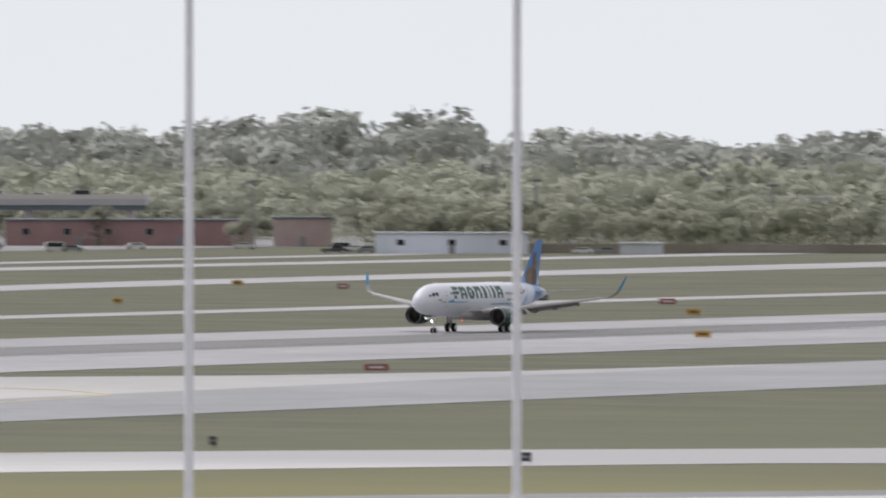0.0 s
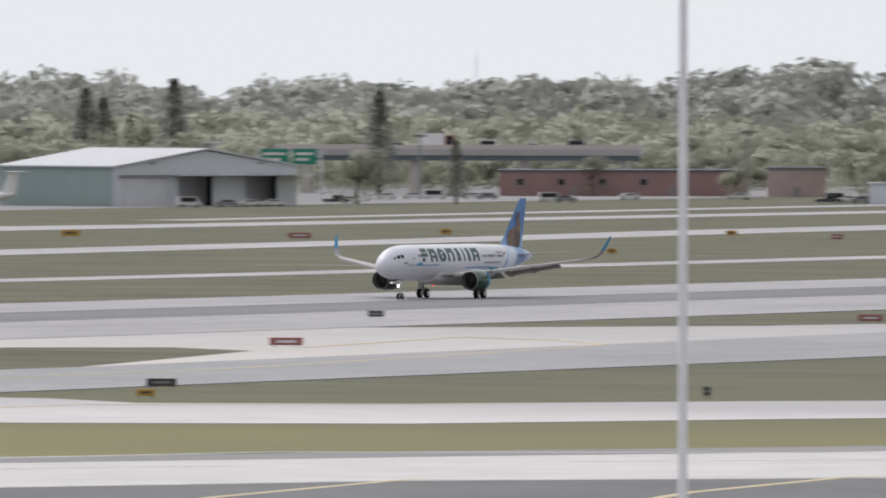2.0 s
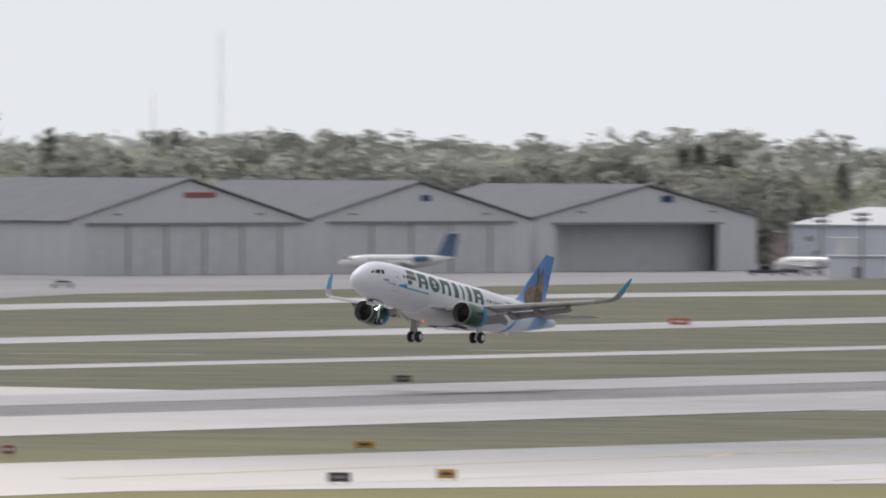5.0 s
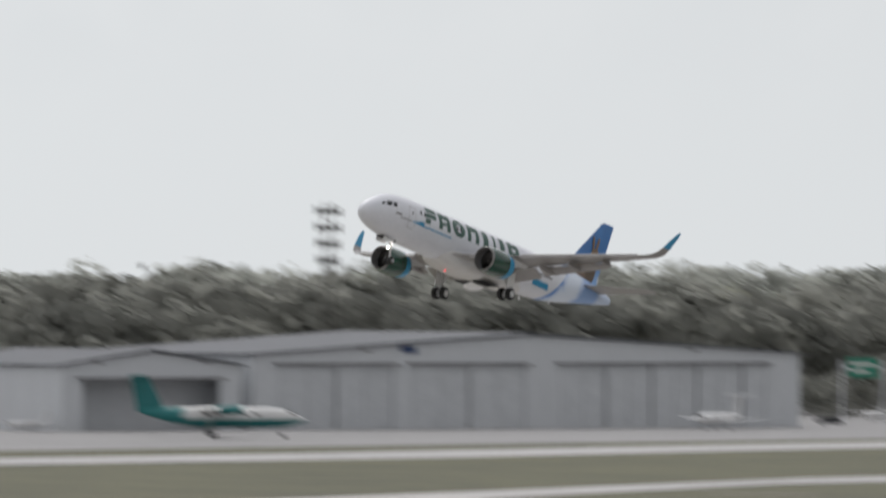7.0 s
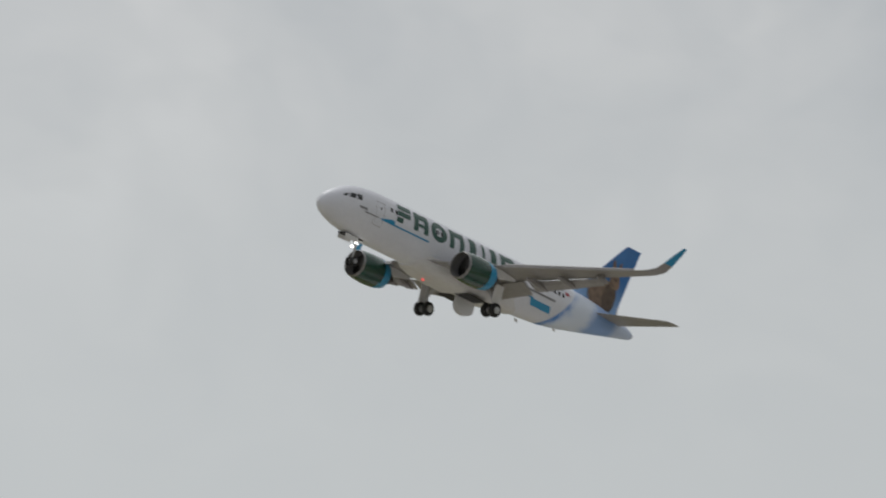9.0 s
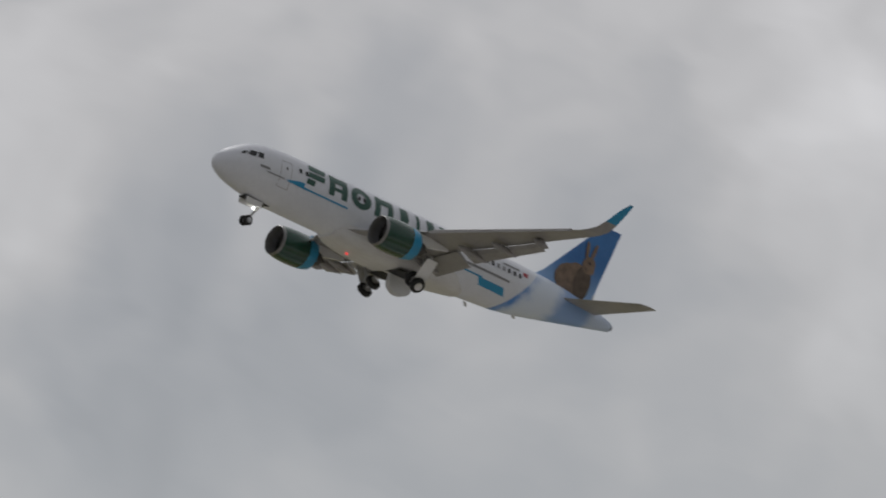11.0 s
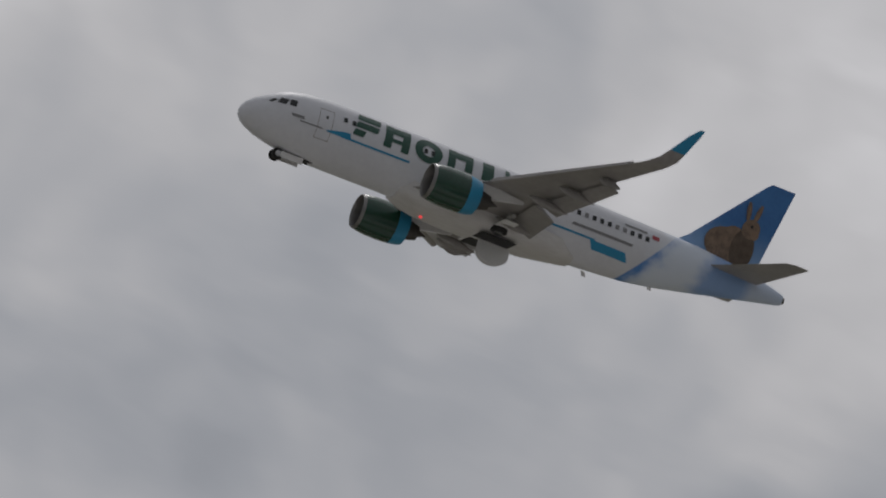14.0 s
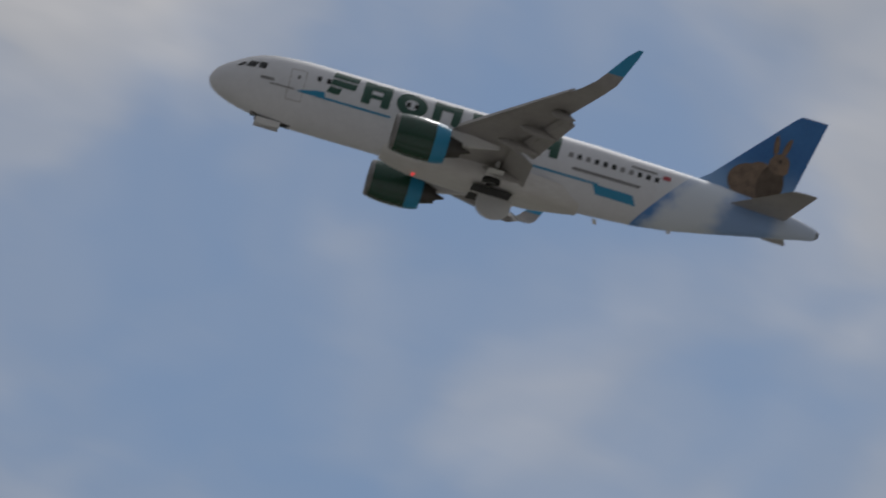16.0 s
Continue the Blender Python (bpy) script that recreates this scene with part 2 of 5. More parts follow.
blend_in(TAXI, (0.594, 0.554, 0.498), "X", 1330, 1000, wobble=120, amount=0.85, scale=0.015)
blend_in(APRON, (0.358, 0.349, 0.347), "X", 875, 925, wobble=30, scale=0.03)
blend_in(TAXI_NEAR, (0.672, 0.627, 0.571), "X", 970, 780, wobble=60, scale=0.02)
blend_in(FIN, (0.36, 0.56, 0.84), "Z", 9.2, 6.0, wobble=1.0, amount=0.8)


# ---- building blocks ----
def part(name, bm, mat, parent=None, label="", smooth=None, at=None):
    """Link a bmesh as one mesh object, under its thing or part if one is given."""
    me = bpy.data.meshes.new(name)
    bmesh.ops.recalc_face_normals(bm, faces=bm.faces)
    bm.to_mesh(me)
    bm.free()
    me.materials.append(mat)
    if smooth:
        me.polygons.foreach_set("use_smooth", [True] * len(me.polygons))
        me.set_sharp_from_angle(angle=radians(smooth))
    ob = new(name, me)
    if parent:
        ob.parent = parent
    if at is not None:
        ob.matrix_basis = at
    if label:
        tagged(ob, label)
    return ob


def thing(name, label, category, m=None, group="", kind=""):
    ob = new(name)
    if m is not None:
        ob.matrix_world = m
    return tagged(ob, label, category, group, kind)


def loft(bm, rings, caps=True):
    """Skin between rings of points."""
    loops = [[bm.verts.new(p) for p in r] for r in rings]
    k = len(loops[0])
    for a, b in zip(loops, loops[1:]):
        for i in range(k):
            bm.faces.new((a[i], a[(i + 1) % k], b[(i + 1) % k], b[i]))
    if caps:
        bm.faces.new(loops[0])
        bm.faces.new(loops[-1])
    return bm


def box(bm, x0, x1, y0, y1, z0, z1, bevel=0.0):
    vs = [bm.verts.new(p) for p in product((x0, x1), (y0, y1), (z0, z1))]
    fs = [bm.faces.new([vs[i] for i in q]) for q in ((0, 1, 3, 2), (4, 6, 7, 5), (0, 4, 5, 1), (2, 3, 7, 6), (0, 2, 6, 4), (1, 5, 7, 3))]
    if bevel:
        es = {e for f in fs for e in f.edges}
        bmesh.ops.bevel(bm, geom=list(es), offset=bevel, segments=2, affect="EDGES", profile=0.6)
    return bm


def tube(bm, a, b, r0, r1=None, seg=12, caps=True):
    """A round bar from a to b."""
    a, b = Vector(a), Vector(b)
    r1 = r0 if r1 is None else r1
    q = (b - a).to_track_quat("Z", "Y")
    rings = [[p + q @ Vector((math.cos(i * math.tau / seg) * r, math.sin(i * math.tau / seg) * r, 0)) for i in range(seg)] for p, r in ((a, r0), (b, r1))]
    return loft(bm, rings, caps)


def turned(bm, axis_pts, seg=28, center=(0, 0, 0), caps=False):
    """A body of revolution along x: rows of (x, radius)."""
    cx, cy, cz = center
    return loft(bm, [[(cx + x, cy + math.cos(i * math.tau / seg) * r, cz + math.sin(i * math.tau / seg) * r) for i in range(seg)] for x, r in axis_pts], caps)


def slab(bm, pts, z0, z1):
    """A flat sheet with an outline, from z0 up to z1."""
    lo, hi = [bm.verts.new((x, y, z0)) for x, y in pts], [bm.verts.new((x, y, z1)) for x, y in pts]
    bm.faces.new(hi)
    bm.faces.new(lo[::-1])
    k = len(pts)
    for i in range(k):
        bm.faces.new((lo[i], lo[(i + 1) % k], hi[(i + 1) % k], hi[i]))
    return bm


# ---- the ground ----
bm = slab(bmesh.new(), [(-4900, -4900), (4900, -4900), (4900, 4900), (-4900, 4900)], -1.0, 0.0)
tagged(part("ground", bm, GRASS), "dull green and straw airfield grass", "grass", kind="structure")


def paved(name, pts, mat, z, label, category="pavement"):
    return tagged(part(name, slab(bmesh.new(), pts, -0.4, z), mat), label, category, kind="structure")


paved("runway", [(-2500, 645), (4800, 645), (4800, 748), (-2500, 748)], CONCRETE, 0.10, "pale worn concrete runway", "runway")
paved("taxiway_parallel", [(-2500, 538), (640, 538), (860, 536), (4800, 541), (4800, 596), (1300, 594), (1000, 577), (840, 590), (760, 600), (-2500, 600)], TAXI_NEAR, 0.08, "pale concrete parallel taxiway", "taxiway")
paved("taxiway_link", [(1000, 577), (1300, 594), (1240, 602), (1208, 614), (1187, 632), (1174, 650), (1040, 650), (1068, 630), (1080, 612), (1070, 598)], TAXI, 0.06, "pale concrete link taxiway", "taxiway")
paved("taxiway_crossing", [(905, 545), (901, 522), (892, 509), (901, 490), (924, 468), (948, 437), (1030, 330), (1190, 120), (1120, 100), (965, 325), (906, 418), (875, 443), (849, 461), (829, 502), (800, 522), (760, 545)], APRON, 0.065, "pale concrete crossing taxiway", "taxiway")
paved("apron", [(560, 545), (640, 535), (732, 466), (784, 426), (805, 408), (900, 325), (1100, 130), (700, -200), (-300, -300), (-600, 545)], APRON, 0.05, "pale concrete terminal apron", "apron")
paved("taxiway_far", [(-500, 700 + 100), (1010, 860), (1076, 872), (1256, 936), (1475, 942), (1785, 970), (1957, 990), (2600, 1020), (3600, 1100), (3600, 1130), (1957, 1018), (1836, 1000), (1530, 975), (1298, 962), (1130, 912), (1000, 890), (-500, 830)], TAXI, 0.07, "narrow pale concrete far taxiway", "taxiway")
paved("taxiway_exit", [(1006, 745), (1090, 745), (1100, 800), (1160, 832), (1500, 828), (3000, 860), (3000, 872), (1500, 842), (1200, 846), (1150, 862), (1140, 915), (1060, 872), (1046, 810), (1030, 775)], TAXI, 0.06, "pale concrete exit taxiway", "taxiway")
paved("taxiway_north", [(-300, 1080), (1400, 1100), (1496, 1116), (1773, 1140), (1900, 1112), (2300, 1120), (3400, 1160), (3400, 1178), (2300, 1140), (2000, 1140), (1826, 1170), (1555, 1158), (1400, 1140), (-300, 1130)], TAXI, 0.055, "pale concrete northern taxiway", "taxiway")
paved("hangar_apron", [(-200, 1190), (1300, 1185), (1640, 1180), (1760, 1230), (2050, 1252), (2215, 1288), (2420, 1296), (2800, 1290), (2800, 1560), (-200, 1560)], YARD, 0.05, "grey concrete apron before the hangars", "apron")
paved("access_road", [(2062, 1165), (2342, 1183), (3000, 1215), (3000, 1228), (2342, 1196), (2062, 1177)], TAXI, 0.05, "pale perimeter road", "road")
for y0, y1, x0, x1 in ((697, 715, 200, 2600), (690, 697, 640, 1500), (715, 719, 800, 2000), (705, 712, -400, 200)):
    bm = slab(bmesh.new(), [(x0, y0), (x1, y0 + 1), (x1 + 40, (y0 + y1) / 2), (x1, y1), (x0, y1 - 1), (x0 - 60, (y0 + y1) / 2)], 0.02, 0.12 + 0.004 * (y0 % 3))
    tagged(part("rubber_mark", bm, RUBBER), "dark tyre rubber worn into the runway", "rubber mark", kind="structure")


def stripe(name, pts, width, mat, z, label):
    """A painted line along points."""
    bm = bmesh.new()
    for (x0, y0), (x1, y1) in zip(pts, pts[1:]):
        d = Vector((x1 - x0, y1 - y0)).normalized() * width / 2
        n = (-d.y, d.x)
        slab(bm, [(x0 + n[0], y0 + n[1]), (x0 - n[0], y0 - n[1]), (x1 - n[0], y1 - n[1]), (x1 + n[0], y1 + n[1])], 0.01, z)
    return tagged(part(name, bm, mat), label, "painted line", kind="structure")


# ---- the airliner ----
# x runs aft from the main wheels, y to starboard, z up from the tyres' underside
AX = 17.7
FUS = [(0, 3.84, 0.04, 0.04), (0.1, 3.86, 0.36, 0.36), (0.35, 3.90, 0.68, 0.68), (0.8, 3.96, 1, 1), (1.4, 4.04, 1.28, 1.3), (2, 4.14, 1.48, 1.56), (2.7, 4.22, 1.66, 1.78), (3.5, 4.27, 1.8, 1.93), (4.4, 4.28, 1.91, 2.02),
       (5.6, 4.27, 1.97, 2.12), (8, 4.27, 1.975, 2.12), (12, 4.27, 1.975, 2.12), (16, 4.27, 1.975, 2.12), (20, 4.27, 1.975, 2.12), (23.5, 4.27, 1.975, 2.12), (25.2, 4.29, 1.95, 2.03), (27, 4.34, 1.87, 1.95), (29, 4.47, 1.68, 1.78), (31, 4.64, 1.42, 1.53),
       (33, 4.77, 1.1, 1.22), (35, 4.86, 0.76, 0.87), (36.4, 4.88, 0.5, 0.58), (37.1, 4.87, 0.36, 0.42), (37.4, 4.87, 0.27, 0.32)]


def section(x):
    """Height of the axis, half width and half height of the hull at x metres from the nose."""
    for a, b in zip(FUS, FUS[1:]):
        if x <= b[0]:
            f = (x - a[0]) / (b[0] - a[0])
            return [a[i] + (b[i] - a[i]) * f for i in (1, 2, 3)]
    return FUS[-1][1:]


def skin(x, z, off=0.015, side=-1):
    """The point on the hull's side at x and z, lifted by off."""
    zc, ry, rz = section(x)
    q = max(-0.999, min(0.999, (z - zc) / rz))
    w = math.sqrt(1 - q * q)
    return (x - AX, side * (w * ry + off * w), z + off * q)


def decal(bm, x0, x1, z0, z1, slant=0.0, side=-1, nx=4, nz=5, off=0.03):
    """A painted patch that follows the hull; slant moves its top aft."""
    g = [[bm.verts.new(skin(x0 + (x1 - x0) * i / nx + slant * j / nz, z0 + (z1 - z0) * j / nz, off, side)) for i in range(nx + 1)] for j in range(nz + 1)]
    for j in range(nz):
        for i in range(nx):
            bm.faces.new((g[j][i], g[j][i + 1], g[j + 1][i + 1], g[j + 1][i]))
    return bm


def disc_decal(bm, cx, cz, rx, rz, inner=0.0, side=-1, seg=28, off=0.03):
    ang = [math.tau * i / seg for i in range(seg)]
    outer = [bm.verts.new(skin(cx + math.cos(a) * rx, cz + math.sin(a) * rz, off, side)) for a in ang]
    if inner:
        inn = [bm.verts.new(skin(cx + math.cos(a) * rx * inner, cz + math.sin(a) * rz * inner, off, side)) for a in ang]
        for i in range(seg):
            bm.faces.new((outer[i], outer[(i + 1) % seg], inn[(i + 1) % seg], inn[i]))
    else:
        bm.faces.new(outer)
    return bm


def foil(le, te, y, z, thick, k=10, camber=0.02):
    """A wing section at span y: points round from the trailing edge over the top and back."""
    c = te - le
    xs = [0.5 * (1 - math.cos(math.pi * i / k)) for i in range(k + 1)]
    th = lambda s: thick * c * (1.48 * math.sqrt(s) - 0.63 * s - 1.76 * s * s + 1.42 * s ** 3 - 0.51 * s ** 4)
    mean = lambda s: camber * c * 4 * s * (1 - s)
    top = [(le + c * s - AX, y, z + mean(s) + th(s)) for s in xs[::-1]]
    low = [(le + c * s - AX, y, z + mean(s) - th(s) * 0.8) for s in xs[1:-1]]
    return top + low


def build_airliner():
    wings = {}
    plane = thing("airliner", "white twin-jet airliner with green engines and blue tail", "airplane")
    seg = 40
    bm = loft(bmesh.new(), [[(x - AX, math.sin(i * math.tau / seg) * ry, zc + math.cos(i * math.tau / seg) * rz) for i in range(seg)] for x, zc, ry, rz in FUS])
    hull = part("fuselage", bm, FUSE, plane, "white hull fading to blue at the tail", smooth=40)
    # belly fairing
    bm = bmesh.new()
    rings = []
    for x, w, lo in ((11.0, 1.2, 2.05), (11.8, 1.75, 1.85), (13, 2.1, 1.68), (15, 2.25, 1.60), (18.5, 2.25, 1.60), (20.5, 2.05, 1.70), (22, 1.6, 1.88), (23.2, 1.0, 2.02)):
        r = []
        for i in range(20):
            a = math.pi * i / 19
            s = 2 / 3.2
            r.append((x - AX, w * math.copysign(abs(math.cos(a)) ** s, math.cos(a)), 3.1 - (3.1 - lo) * abs(math.sin(a)) ** s))
        rings.append(r)
    loft(bm, rings)
    part("belly_fairing", bm, BELLY, plane, "dull white belly fairing with grime", smooth=50)
    # rear exhaust, antennas
    part("exhaust", turned(bmesh.new(), [(37.38 - AX, 0.24), (37.55 - AX, 0.2)], 16, (0, 0, 4.87), True), DARKMETAL, plane, "dark tail exhaust")
    for x, z, s in ((8.6, 6.1, 1), (20.5, 6.1, 1), (24.2, 2.05, -1), (28.6, 2.75, -1)):
        bm = slab(bmesh.new(), [(x - AX, -0.03), (x + 0.26 - AX, -0.03), (x + 0.26 - AX, 0.03), (x - AX, 0.03)], z - 0.05, z)
        for vtx in bm.verts:
            if (vtx.co.z - (z - 0.025)) * s > 0:
                vtx.co.z += s * 0.25
                vtx.co.x += 0.12
        part("antenna", bm, WHITE, plane)
    for z, x in ((6.14, 14.0), (1.58, 13.2)):
        part("beacon", turned(bmesh.new(), [(-0.12, 0.03), (-0.08, 0.08), (0.08, 0.08), (0.12, 0.03)], 10, (x - AX, 0, z), True), BEACON, plane, "red flashing beacon")
    for side in (-1, 1):
        # cockpit glass
        for x0, x1, z0, z1, sl in ((1.34, 1.58, 4.74, 5.02, 0.34), (1.86, 2.36, 4.80, 5.20, 0.24), (2.60, 3.02, 4.84, 5.26, 0.06)):
            part("cockpit_window", decal(bmesh.new(), x0, x1, z0, z1, sl, side), GLASS, plane, "dark cockpit glass")
        # cabin windows
        for i in range(11):
            x = 21.75 + i * 0.535
            part("cabin_window", decal(bmesh.new(), x, x + 0.27, 4.80, 5.12, 0, side, 2, 2), (GREY if i in (0, 2, 6, 7) else GLASS), plane)
        for x in (6.15, 6.72, 11.66, 12.16):
            part("cabin_window", decal(bmesh.new(), x, x + 0.25, 4.96, 5.28, 0, side, 2, 2), GLASS, plane)
        # doors: outlines
        for x0, x1, z0, z1 in ((4.55, 5.50, 3.40, 5.35),):
            bm = bmesh.new()
            for q in ((x0, x0 + 0.035, z0, z1), (x1 - 0.035, x1, z0, z1), (x0, x1, z0, z0 + 0.035), (x0, x1, z1 - 0.035, z1)):
                decal(bm, *q, 0, side, 3, 4, 0.012)
            part("door_outline", bm, WING, plane)
        part("door_window", decal(bmesh.new(), 5.0, 5.14, 4.75, 4.95, 0, side, 1, 1, 0.014), GLASS, plane)
        # the big name as plain green shapes
        for k in range(3):
            part("name_bar", decal(bmesh.new(), 6.85 + 0.10 * k, 8.35 - (0.75 if k == 0 else 0) + 0.12 * k, 4.44 + 0.54 * k, 4.86 + 0.54 * k, 0.12, side), LETTER, plane, "dark green painted bar")
        x = 8.95
        for k, (w, kind) in enumerate(((1.75, "arch"), (2.05, "ring"), (1.75, "arch"), (1.5, "block"), (0.6, "block"), (1.3, "block"), (1.7, "arch"))):
            bm = bmesh.new()
            if kind == "ring":
                disc_decal(bm, x + w / 2, 5.16, w * 0.46, 0.78, 0.45, side)
            elif kind == "arch":
                decal(bm, x, x + 0.52, 4.42, 5.92, 0.08, side)
                decal(bm, x + w - 0.56, x + w - 0.04, 4.42, 5.92, 0.08, side)
                decal(bm, x + 0.56, x + w - 0.50, 5.42, 5.90, 0.02, side, off=0.028)
                if k != 2:
                    decal(bm, x + 0.54, x + w - 0.52, 4.86, 5.12, 0.02, side, off=0.028)
            else:
                decal(bm, x + w * 0.24, x + w * 0.76, 4.42, 5.92, 0.08, side)
            part("name_shape", bm, LETTER, plane, "dark green painted shape")
            x += w + 0.26
        # small writing as bars
        part("small_writing", decal(bmesh.new(), 22.1, 26.3, 4.10, 4.27, 0.1, side, 8, 1), GREY, plane, "grey bar of small writing")
        part("registration_bar", decal(bmesh.new(), 25.6, 27.2, 5.30, 5.44, 0, side, 4, 1), GREY, plane)
        part("flag", decal(bmesh.new(), 27.55, 28.05, 5.10, 5.38, 0, side, 2, 2), FLAGRED, plane, "small red striped flag")
        part("nose_writing", decal(bmesh.new(), 2.9, 3.7, 4.22, 4.40, -0.1, side, 4, 1), GREY, plane)
        part("nose_writing", decal(bmesh.new(), 3.5, 5.0, 4.02, 4.10, -0.1, side, 4, 1), GREY, plane)
        # blue stripe
        bm = decal(bmesh.new(), 6.2, 10.9, 3.96, 4.08, 0, side, 10, 1)
        decal(bm, 5.2, 6.6, 3.98, 4.02, 0, side, 4, 1, 0.014)
        tri = [bm.verts.new(skin(a, b, 0.017, side)) for a, b in ((5.1, 4.06), (6.0, 3.98), (6.9, 3.96), (6.75, 4.38), (6.3, 4.34))]
        bm.faces.new(tri)
        part("stripe", bm, TEAL, plane, "sky blue painted stripe")
        bm = decal(bmesh.new(), 17.6, 23.9, 3.60, 3.72, 0, side, 12, 1)
        decal(bm, 23.9, 26.4, 3.10, 3.62, -0.35, side, 6, 3, 0.017)
        part("stripe", bm, TEAL, plane, "sky blue painted stripe with a broad end")
        # wing
        st = [(11.6, 18.4, 1.6, 2.75, 0.075), (12.1, 18.4, 2.2, 2.80, 0.075), (14.5, 18.45, 6.4, 3.25, 0.060), (17.6, 20.1, 11.8, 3.98, 0.055), (20.35, 21.75, 16.7, 4.72, 0.05)]
        bm = loft(bmesh.new(), [foil(a, b, side * y, z, t) for a, b, y, z, t in st])
        wing = part("wing", bm, WING, plane, "grey swept wing", smooth=50)
        wings[side] = wing
        # upturned wing tip
        rings = []
        for i, (le, te, y, z, tilt, t) in enumerate(((20.35, 21.75, 16.7, 4.72, 8, 0.05), (20.65, 21.95, 17.2, 4.87, 25, 0.05), (21.05, 22.25, 17.58, 5.15, 50, 0.05), (21.5, 22.5, 17.88, 5.7, 66, 0.045), (22.35, 23.0, 18.25, 6.85, 73, 0.04), (22.9, 23.2, 18.38, 7.4, 75, 0.03))):
            a = radians(tilt)
            rings.append([(px, side * y - side * math.sin(a) * (pz - z), z + math.cos(a) * (pz - z)) for px, py, pz in foil(le, te, 0, z, t, camber=0)])
        part("wing_tip", loft(bmesh.new(), rings[3:]), TEAL, wing, "sky blue upturned wing tip", smooth=50)
        part("tip_root", loft(bmesh.new(), rings[:4]), WING, wing, smooth=50)
        # slats, flaps, fairings
        for (xa, ya, za), (xb, yb, zb) in (((12.75, 3.2, 2.86), (14.0, 5.6, 3.12)), ((14.95, 7.2, 3.34), (20.0, 16.2, 4.62))):
            ring = lambda x, y, z, s: [(x - 0.42 * s - AX, side * y, z - 0.26 * s), (x - 0.30 * s - AX, side * y, z + 0.02 * s), (x + 0.10 * s - AX, side * y, z + 0.20 * s), (x + 0.02 * s - AX, side * y, z - 0.06 * s), (x - 0.2 * s - AX, side * y, z - 0.24 * s)]
            part("slat", loft(bmesh.new(), [ring(xa, ya, za, 1.0), ring(xb, yb, zb, 0.7)]), WING, wing, smooth=40)
        for (xa, ya, za, ca), (xb, yb, zb, cb) in (((18.0, 2.4, 2.70, 1.6), (18.05, 6.2, 3.06, 1.5)), ((18.25, 6.7, 3.12, 1.2), (20.1, 12.6, 3.95, 0.8))):
            ring = lambda x, y, z, c: [(x - AX, side * y, z), (x + c * 0.25 - AX, side * y, z + 0.09), (x + c - AX, side * y, z - c * 0.42), (x + c * 0.3 - AX, side * y, z - 0.22)]
            part("flap", loft(bmesh.new(), [ring(xa, ya, za, ca), ring(xb, yb, zb, cb)]), WING, wing, "lowered grey flap")
        for y, x, z, ln in ((2.9, 16.9, 2.45, 2.7), (7.6, 17.0, 3.02, 2.8), (10.1, 17.9, 3.42, 2.5), (13.0, 19.3, 3.92, 1.5)):
            bm = loft(bmesh.new(), [[(x + ln * s - AX, side * y + math.cos(a) * 0.20 * r, z - ln * 0.10 * s + math.sin(a) * 0.30 * r) for a in (math.tau * i / 10 for i in range(10))] for s, r in ((0, 0.1), (0.15, 0.7), (0.4, 1), (0.7, 0.85), (1.0, 0.06))])
            part("flap_fairing", bm, WING, wing, smooth=50)
        # engine
        ey, ez = side * 5.95, 2.22
        eng = part("engine", turned(bmesh.new(), [(11.22 - AX, 1.13), (11.5 - AX, 1.19), (12.0 - AX, 1.25), (12.8 - AX, 1.27), (13.5 - AX, 1.23)], 32, (0, ey, ez)), GREEN, plane, "dark green engine cowling", smooth=50)
        part("lip", turned(bmesh.new(), [(11.55 - AX, 0.98), (11.15 - AX, 1.00), (11.02 - AX, 1.05), (11.05 - AX, 1.09), (11.23 - AX, 1.135)], 32, (0, ey, ez)), LIP, eng, "dull grey metal intake lip", smooth=50)
        part("intake", turned(bmesh.new(), [(11.5 - AX, 0.985), (12.05 - AX, 1.03)], 32, (0, ey, ez)), GREY, eng, smooth=50)
        part("rear_ring", turned(bmesh.new(), [(13.49 - AX, 1.235), (13.95 - AX, 1.17), (14.35 - AX, 1.06), (14.33 - AX, 0.98), (13.4 - AX, 1.0)], 32, (0, ey, ez)), TEAL, eng, "sky blue rear cowling ring", smooth=50)
        part("core_nozzle", turned(bmesh.new(), [(13.4 - AX, 1.0), (13.42 - AX, 0.74), (14.4 - AX, 0.68), (15.2 - AX, 0.46), (15.2 - AX, 0.38), (14.9 - AX, 0.36)], 24, (0, ey, ez)), DARKMETAL, eng, "heat-stained metal nozzle", smooth=50)
        part("exhaust_cone", turned(bmesh.new(), [(14.8 - AX, 0.30), (15.3 - AX, 0.22), (15.8 - AX, 0.03)], 16, (0, ey, ez), True), DARKMETAL, eng, smooth=50)
        bm = bmesh.new()
        for i in range(20):
            a = math.tau * i / 20
            u, w = Vector((0, math.cos(a), math.sin(a))), Vector((0.10, -math.sin(a) * 0.13, math.cos(a) * 0.13))
            c0 = Vector((12.0 - AX, ey, ez))
            q = [bm.verts.new(c0 + u * 0.28 - w * 0.5), bm.verts.new(c0 + u * 0.28 + w * 0.5), bm.verts.new(c0 + u * 1.02 + w * 0.9), bm.verts.new(c0 + u * 1.02 - w * 0.9)]
            bm.faces.new(q)
        part("fan", bm, DARKMETAL, eng, "dark fan blades")
        # dark disc for the shade behind the fan blades
        part("fan_back", turned(bmesh.new(), [(12.14 - AX, 1.03), (12.16 - AX, 0.02)], 24, (0, ey, ez), True), DARK, eng)
